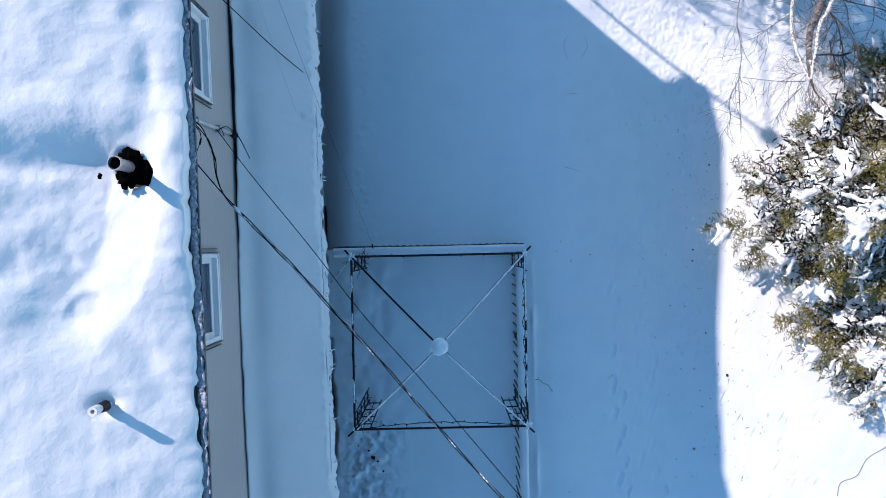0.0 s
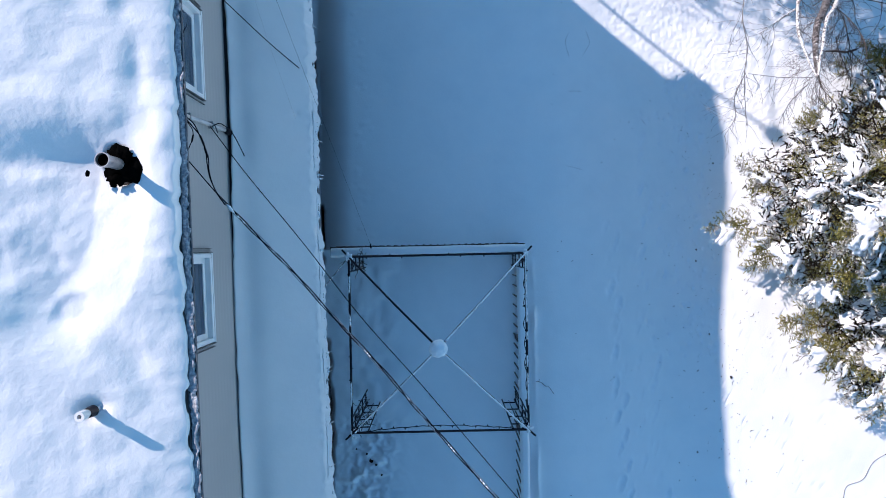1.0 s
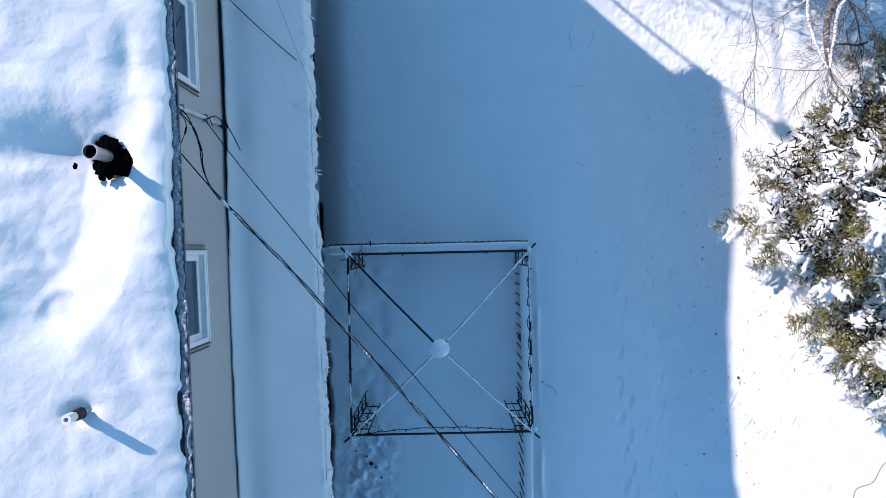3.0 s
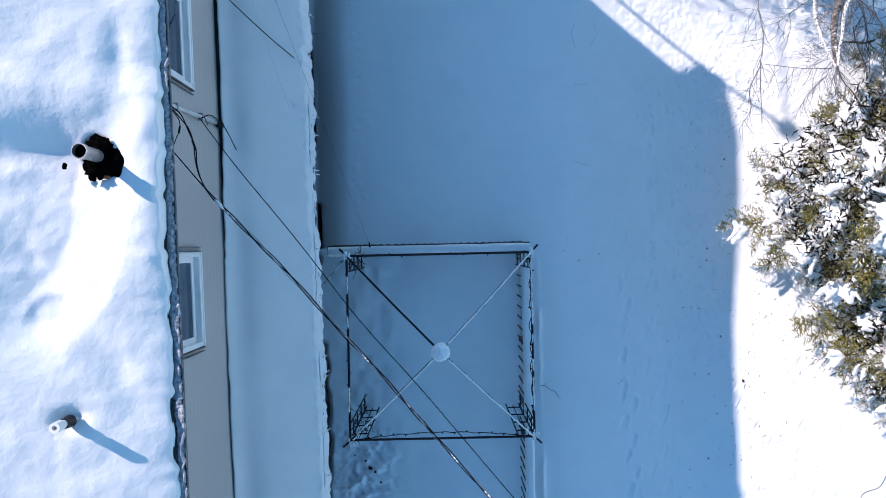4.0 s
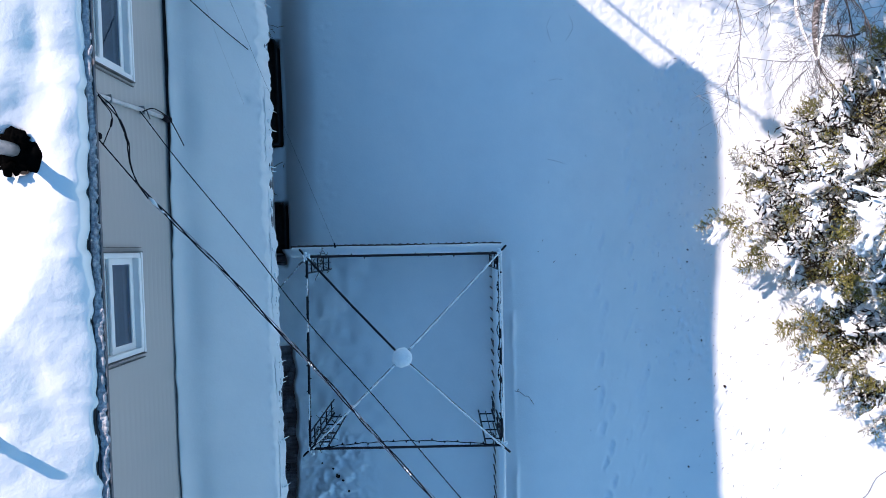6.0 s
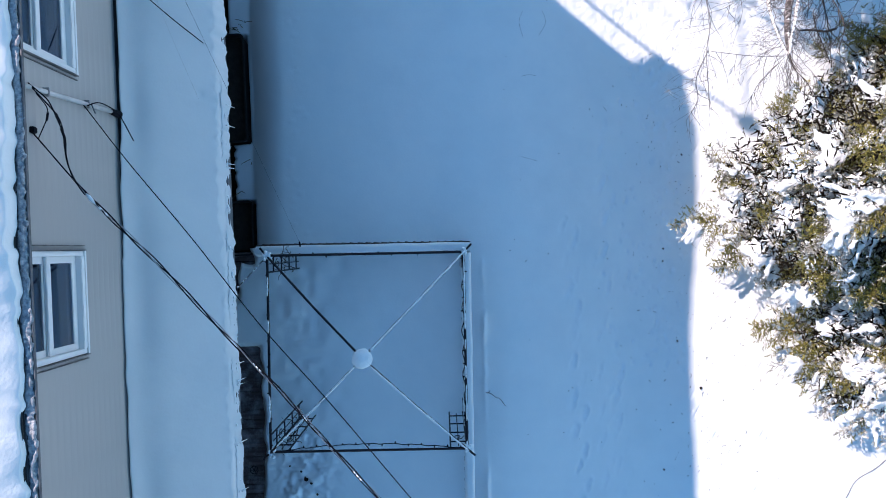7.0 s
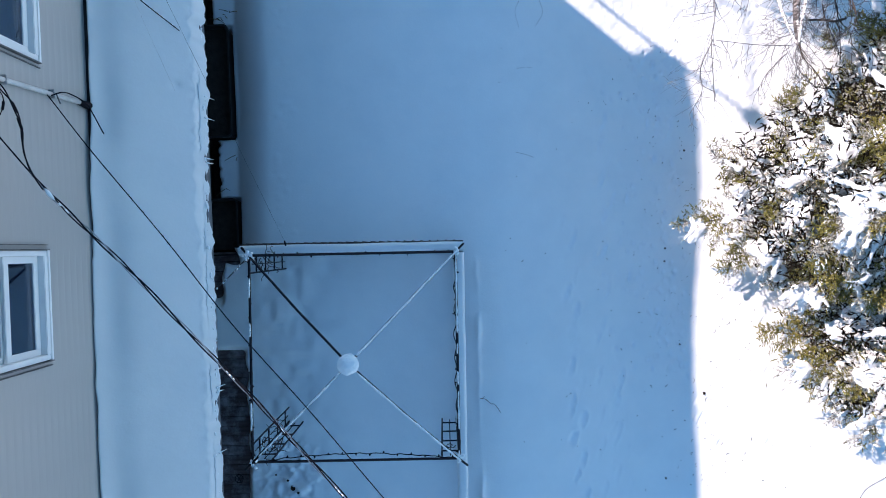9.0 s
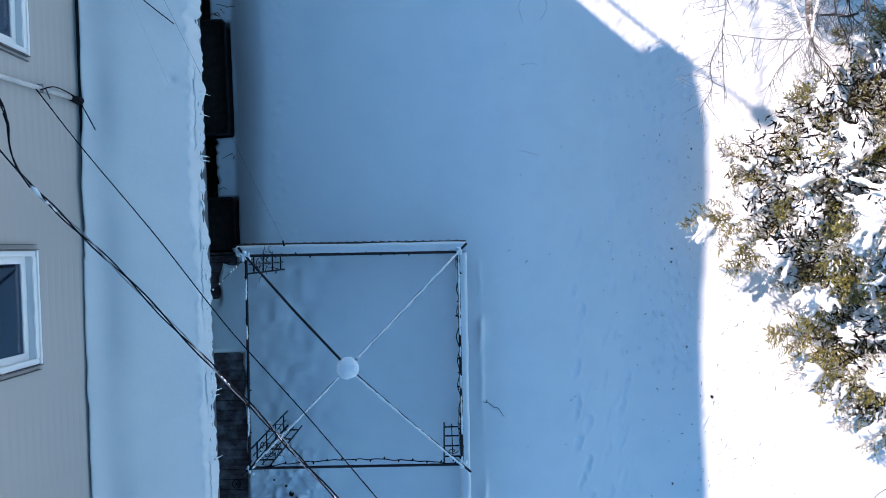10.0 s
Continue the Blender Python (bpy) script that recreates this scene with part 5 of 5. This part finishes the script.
bare_tree((7.45, 5.2, 0.0), [
    (BIRCH, 0.036, 0.014, [(7.40, 5.5, -0.2), (7.04, 4.89, 1.3), (6.56, 3.98, 2.0), (6.36, 3.47, 2.3), (6.30, 3.11, 2.5), (6.31, 2.77, 2.65), (6.34, 2.46, 2.8)], "white leaning stem"),
    (BIRCH, 0.042, 0.016, [(8.15, 5.4, -0.2), (7.88, 4.86, 1.3), (7.17, 3.91, 2.1), (6.90, 3.64, 2.3), (6.69, 3.29, 2.5), (6.59, 3.02, 2.6), (6.46, 2.75, 2.7), (6.36, 2.46, 2.8)], "white leaning stem"),
    (MIXED_BARK, 0.090, 0.028, [(8.05, 5.5, -0.2), (7.73, 4.91, 1.2), (7.13, 4.0, 1.9), (6.77, 3.54, 2.2), (6.59, 3.13, 2.4), (6.46, 2.78, 2.6), (6.39, 2.46, 2.75)], "brown peeling stem"),
], [
    (BIRCH_TWIG, 0.012, 0.005, [(5.9, 5.6, 2.2), (5.42, 4.6, 2.6), (5.24, 4.0, 2.75), (5.14, 3.5, 2.8), (5.19, 3.0, 2.82), (5.13, 2.56, 2.8), (5.2, 2.1, 2.65), (5.28, 1.75, 2.5)], ((-0.9, -0.35, 0), (-0.8, 0.1, 0), (0.4, -0.7, 0), (-0.3, -0.8, 0)), (0.3, 0.8)),
    (BIRCH_TWIG, 0.009, 0.004, [(5.15, 2.58, 2.8), (5.0, 2.2, 2.7), (5.05, 1.9, 2.6), (4.9, 1.6, 2.5)], ((-0.6, -0.5, 0), (0.2, -0.9, 0)), (0.2, 0.5)),
    (BIRCH_TWIG, 0.007, 0.005, [(6.25, 2.45, 2.8), (5.75, 2.46, 2.85), (5.17, 2.55, 2.85)], ((0.1, -0.9, 0), (-0.4, -0.7, 0)), (0.3, 0.7)),
    (BIRCH, 0.020, 0.007, [(6.56, 3.93, 2.0), (6.18, 3.70, 2.2), (5.92, 3.54, 2.3), (5.62, 3.35, 2.4)], ((-0.6, -0.5, 0), (0.2, -0.9, 0), (-0.7, 0.3, 0)), (0.3, 0.9)),
    (TWIG, 0.009, 0.004, [(6.36, 2.46, 2.8), (6.43, 2.25, 2.8), (6.64, 2.1, 2.7), (6.94, 1.88, 2.5)], ((0.5, -0.8, 0), (0.1, -0.9, 0)), (0.15, 0.4)),
    (BIRCH_TWIG, 0.008, 0.004, [(6.34, 2.46, 2.8), (6.30, 2.26, 2.8), (6.43, 2.09, 2.7), (6.59, 2.04, 2.6)], ((0.5, -0.8, 0), (-0.4, -0.8, 0)), (0.15, 0.4)),
    (BIRCH_TWIG, 0.007, 0.004, [(6.26, 2.38, 2.7), (6.11, 2.25, 2.7), (5.98, 2.09, 2.6), (5.90, 1.88, 2.5)], ((-0.5, -0.8, 0), (0.3, -0.9, 0)), (0.15, 0.4)),
    (TWIG, 0.011, 0.006, [(7.76, 3.63, 1.2), (7.86, 3.42, 1.1), (8.03, 3.17, 1.0), (8.20, 2.92, 0.9)], ((0.6, 0.5, 0), (-0.5, -0.6, 0)), (0.2, 0.4)),
    (TREE_SNOW, 0.020, 0.026, [(7.27, 2.26, 2.0), (7.37, 2.15, 2.0), (7.44, 2.01, 2.0), (7.55, 1.90, 1.9)], (), (0.2, 0.4)),
    (TWIG, 0.018, 0.022, [(7.42, 3.33, 1.3), (7.75, 3.36, 1.2), (8.0, 3.36, 1.1), (8.25, 3.42, 1.05)], ((0.3, -0.9, 0), (0.7, 0.5, 0)), (0.2, 0.5)),
    (TWIG, 0.012, 0.004, [(7.45, 4.4, 1.4), (7.7, 3.9, 1.5), (7.95, 3.3, 1.3), (8.1, 2.8, 1.1)], ((0.8, 0.2, 0), (0.4, -0.8, 0), (-0.6, -0.3, 0)), (0.3, 0.9)),
    (TWIG, 0.010, 0.004, [(7.2, 4.3, 1.6), (7.35, 3.6, 2.2), (7.4, 3.0, 2.5), (7.2, 2.5, 2.6)], ((0.8, 0.2, 0), (0.4, -0.8, 0), (-0.6, -0.5, 0)), (0.3, 0.8)),
    (TWIG, 0.010, 0.004, [(7.6, 4.4, 0.8), (7.9, 4.6, 1.6), (8.3, 4.5, 2.0), (8.7, 4.3, 2.2)], ((0.8, 0.2, 0), (0.4, -0.8, 0), (0.2, 0.8, 0)), (0.3, 0.9)),
    (TWIG, 0.012, 0.004, [(7.5, 4.6, 1.2), (8.0, 4.2, 1.6), (8.5, 3.9, 1.8), (8.8, 3.4, 1.6)], ((0.8, 0.2, 0), (0.4, -0.8, 0), (-0.3, 0.8, 0)), (0.3, 0.9)),
], 21, "bare clump of white and brown birch stems with fine twigs")
# a tuft of dry brown shoots caught in the birch
shoots = bmesh.new()
rng = random.Random(8)
for k in range(70):
    c = Vector((rng.gauss(0, 0.07), rng.gauss(0, 0.13), rng.gauss(0, 0.08)))
    w = Vector((rng.uniform(-1, 1), rng.uniform(-1, 0.6), rng.uniform(-0.4, 0.4))).normalized() * rng.uniform(0.07, 0.17)
    add_tube(shoots, [c, c + w * 0.6 + Vector((0, 0, 0.015)), c + w], [0.003, 0.0022, 0.0012], 3, False)
tuft = part("dry_shoots", shoots, DRY_LEAF, bpy.data.objects["birch"], "tuft of dry brown shoots")
tuft["kind"] = "stuff"
tuft.location = (6.28 - 7.45, 2.81 - 5.2, 2.3)
bare_tree((-1.6, 10.9, 0.0), [(BIRCH, 0.04, 0.02, [(-1.6, 10.9, -0.2), (-1.5, 10.8, 2.0), (-1.6, 10.7, 4.0), (-1.7, 10.8, 5.2), (-1.6, 10.9, 6.0)], "thin stem")], [
    (BIRCH_TWIG, 0.015, 0.005, [(-1.6, 10.7, 3.8), (-1.2, 10.2, 4.6), (-0.9, 9.9, 5.3)], ((0.6, -0.3, 0.4), (-0.5, 0.3, 0.4)), (0.5, 1.2)),
    (BIRCH_TWIG, 0.015, 0.005, [(-1.65, 10.75, 4.6), (-2.1, 11.2, 5.4), (-2.3, 11.3, 6.0)], ((-0.6, 0.3, 0.4), (0.5, -0.4, 0.3)), (0.5, 1.2)),
    (TWIG, 0.03, 0.012, [(-1.55, 10.8, 3.0), (-0.9, 10.6, 4.2), (-0.4, 10.5, 5.4)], ((0.5, 0.3, 0.5), (-0.5, -0.3, 0.5)), (0.5, 1.3)),
    (TWIG, 0.025, 0.012, [(-1.65, 10.8, 5.0), (-1.3, 11.2, 5.9), (-1.0, 11.5, 6.6)], ((0.3, 0.5, 0.5), (-0.5, 0.3, 0.5)), (0.5, 1.3)),
], 22, "thin bare birch beyond the yard")

# ---- litter on the snow ----
rng = random.Random(77)
spots = [(rng.gauss(5.4, 0.55), rng.uniform(-5.5, 3.6)) if rng.random() < 0.75 else (rng.uniform(2.2, 6.0), rng.uniform(-5.5, 5.0)) for k in range(130)]
beds = lawn_height(np.array([[p[0] for p in spots]]), np.array([[p[1] for p in spots]]))[0]
verts, faces = [], []
for (x, y), z in zip(spots, beds):
    a, s, w = rng.uniform(0, 6.28), rng.uniform(0.005, 0.017) * (1 if rng.random() < 0.92 else 2), rng.uniform(0.002, 0.006)
    c, d = math.cos(a), math.sin(a)
    i = len(verts)
    for px, py, pz in ((-s, -w, 0), (s, -w, 0), (s, w, 0), (-s, w, 0), (-s, 0, 0.006), (s, 0, 0.006)):
        verts.append((x + px * c - py * d, y + px * d + py * c, float(z) + 0.003 + pz))
    faces += [(i, i + 1, i + 5, i + 4), (i + 2, i + 3, i + 4, i + 5), (i, i + 3, i + 2, i + 1)]
pale = [(5.7 + abs(rng.gauss(0, 0.9)), rng.uniform(-5.5, 4.5)) for k in range(170)]
beds = lawn_height(np.array([[p[0] for p in pale]]), np.array([[p[1] for p in pale]]))[0]
bm = bmesh.new()
for (x, y), z in zip(pale, beds):
    a, s, b = rng.gauss(1.0, 0.4), 0.010 + 0.05 * rng.random() ** 3, rng.uniform(-0.7, 0.7)
    c = Vector((x, y, float(z) + 0.004))
    add_tube(bm, [c - s * Vector((math.cos(a - b), math.sin(a - b), 0)), c, c + s * Vector((math.cos(a + b), math.sin(a + b), 0))], [0.002, 0.0045, 0.002], 4)
tagged(part("needle_litter", bm, DRY_STALK), "pale dry needles shed on the sunlit snow", "litter", kind="stuff")
tagged(from_arrays("needle_litter", verts, faces, TWIG, smooth=False), "dark needles and twig bits scattered on the snow", "litter", kind="stuff")


def fallen_twig(points, rad, mat=TWIG, label="thin dark twig lying on the snow"):
    pts = [Vector(p) for p in points]
    for p in pts:
        p.z = float(lawn_height(np.array([[p.x]]), np.array([[p.y]]))[0, 0]) + rad * 0.7
    ob = part("fallen_twig", tube(curve_points(pts, 6), rad, 5), mat, None, "", True)
    tagged(ob, label, "twig", "fallen twigs")


fallen_twig([(1.76, -2.93, 0), (1.86, -2.96, 0), (1.95, -3.04, 0), (2.02, -3.06, 0), (2.12, -3.21, 0)], 0.0048)
fallen_twig([(1.80, -2.95, 0), (1.84, -2.90, 0)], 0.004)
for arc in (((2.77, 4.22), (2.69, 4.02), (2.75, 3.74)), ((3.16, 4.24), (3.21, 4.02), (3.07, 3.78)), ((2.69, 2.99), (2.84, 3.02), (2.98, 3.0)), ((2.6, 1.47), (2.77, 1.43), (2.92, 1.38)), ((4.31, 2.42), (4.34, 2.37), (4.37, 2.33))):
    fallen_twig([(x, y, 0) for x, y in arc], 0.0018)
fallen_twig([(8.27, -5.86, 0), (8.37, -5.58, 0), (8.72, -5.45, 0), (8.96, -5.09, 0), (9.36, -4.86, 0), (9.67, -4.61, 0)], 0.006, BIRCH_TWIG, "pale grey branch lying on the sunlit snow")


def dead_leaf(x, y, z, size, seed):
    """A curled brown leaf."""
    r = random.Random(seed)
    bm = bmesh.new()
    rows = []
    for k in range(6):
        f = k / 5
        wide = size * 0.45 * math.sin(math.pi * (0.08 + 0.88 * f))
        rows.append([bm.verts.new((size * (f - 0.5), wide * v, 0.3 * size * (f - 0.5) ** 2 + 0.5 * abs(v) * wide + r.uniform(0, 0.004))) for v in (-1, 0, 1)])
    for a, b in zip(rows, rows[1:]):
        for j in range(2):
            bm.faces.new((a[j], a[j + 1], b[j + 1], b[j]))
    bmesh.ops.solidify(bm, geom=bm.faces[:], thickness=0.003)
    ob = part("dead_leaf", bm, DRY_LEAF, None, "", True)
    ob.matrix_basis = pose(x, y, z, r.uniform(-15, 15), r.uniform(-15, 15), r.uniform(0, 360))
    tagged(ob, "curled dark brown leaf lying on the snow", "leaf", "fallen leaves")


def deck_top(x, y):
    p = pose(*DECK_AT, 0, 0, DECK_TURN).inverted() @ Vector((x, y, 0))
    return float(deck_snow_height(np.array([[p.x]]), np.array([[p.y]]))[0, 0])


for k, (x, y, size) in enumerate(((-1.70, -4.45, 0.10), (-1.60, -4.53, 0.06), (-1.78, -4.30, 0.05), (-2.0, -4.2, 0.04), (-1.5, -4.75, 0.05))):
    dead_leaf(x, y, deck_top(x, y) + 0.012, size, k)
for k, (x, y, size) in enumerate(((5.38, -0.39, 0.045), (5.37, -0.63, 0.04), (5.21, -4.71, 0.045), (5.585, -2.21, 0.04), (5.82, 1.44, 0.045), (5.99, -3.14, 0.07))):
    dead_leaf(x, y, float(lawn_height(np.array([[x]]), np.array([[y]]))[0, 0]) + 0.008, size, 20 + k)

# ---- deck boards ----
board = None
n = int((DL - 0.1) / 0.179)
for k in range(n):
    y0 = -0.1 - k * 0.179
    if board is None:
        board = mesh_of(box((-DW, -0.170, DZ - 0.034), (-0.03, 0.0, DZ), 0.002), "board", DECK, False)
    ob = new("board", board)
    ob.location = (0, y0, random.Random(k).uniform(-0.003, 0.0))
    ob.parent = deck

# ---- lapped siding boards on the upper wall ----
def siding_board(y0, y1, height):
    """A thin wedge: its lower edge stands proud over the board below."""
    bm = bmesh.new()
    prof = [(0.001, 0.0), (0.009, 0.0), (0.009, 0.008), (0.003, height), (0.001, height)]
    rows = [[bm.verts.new((x, y, z)) for x, z in prof] for y in (y0, y1)]
    bm.faces.new(rows[0][::-1])
    bm.faces.new(rows[1])
    for k in range(5):
        bm.faces.new((rows[0][k], rows[0][(k + 1) % 5], rows[1][(k + 1) % 5], rows[1][k]))
    bmesh.ops.recalc_face_normals(bm, faces=bm.faces)
    return mesh_of(bm, "siding_board", SIDING, False)


COURSE = 0.1145
spans = {}
for k in range(20):
    z = 3.62 + k * COURSE
    cut = z + COURSE > W_LOW - 0.05 and z < W_HIGH + 0.02
    edges = [SOUTH] + ([v for lo, hi in WINDOWS for v in (lo - 0.03, hi + 0.03)] if cut else []) + [NORTH]
    for y0, y1 in zip(edges[::2], edges[1::2]):
        if (y0, y1) not in spans:
            spans[y0, y1] = siding_board(y0, y1, COURSE - 0.001)
        ob = new("siding_board", spans[y0, y1])
        ob.location = (WALL_X, 0, z)
        ob.parent = wall_east
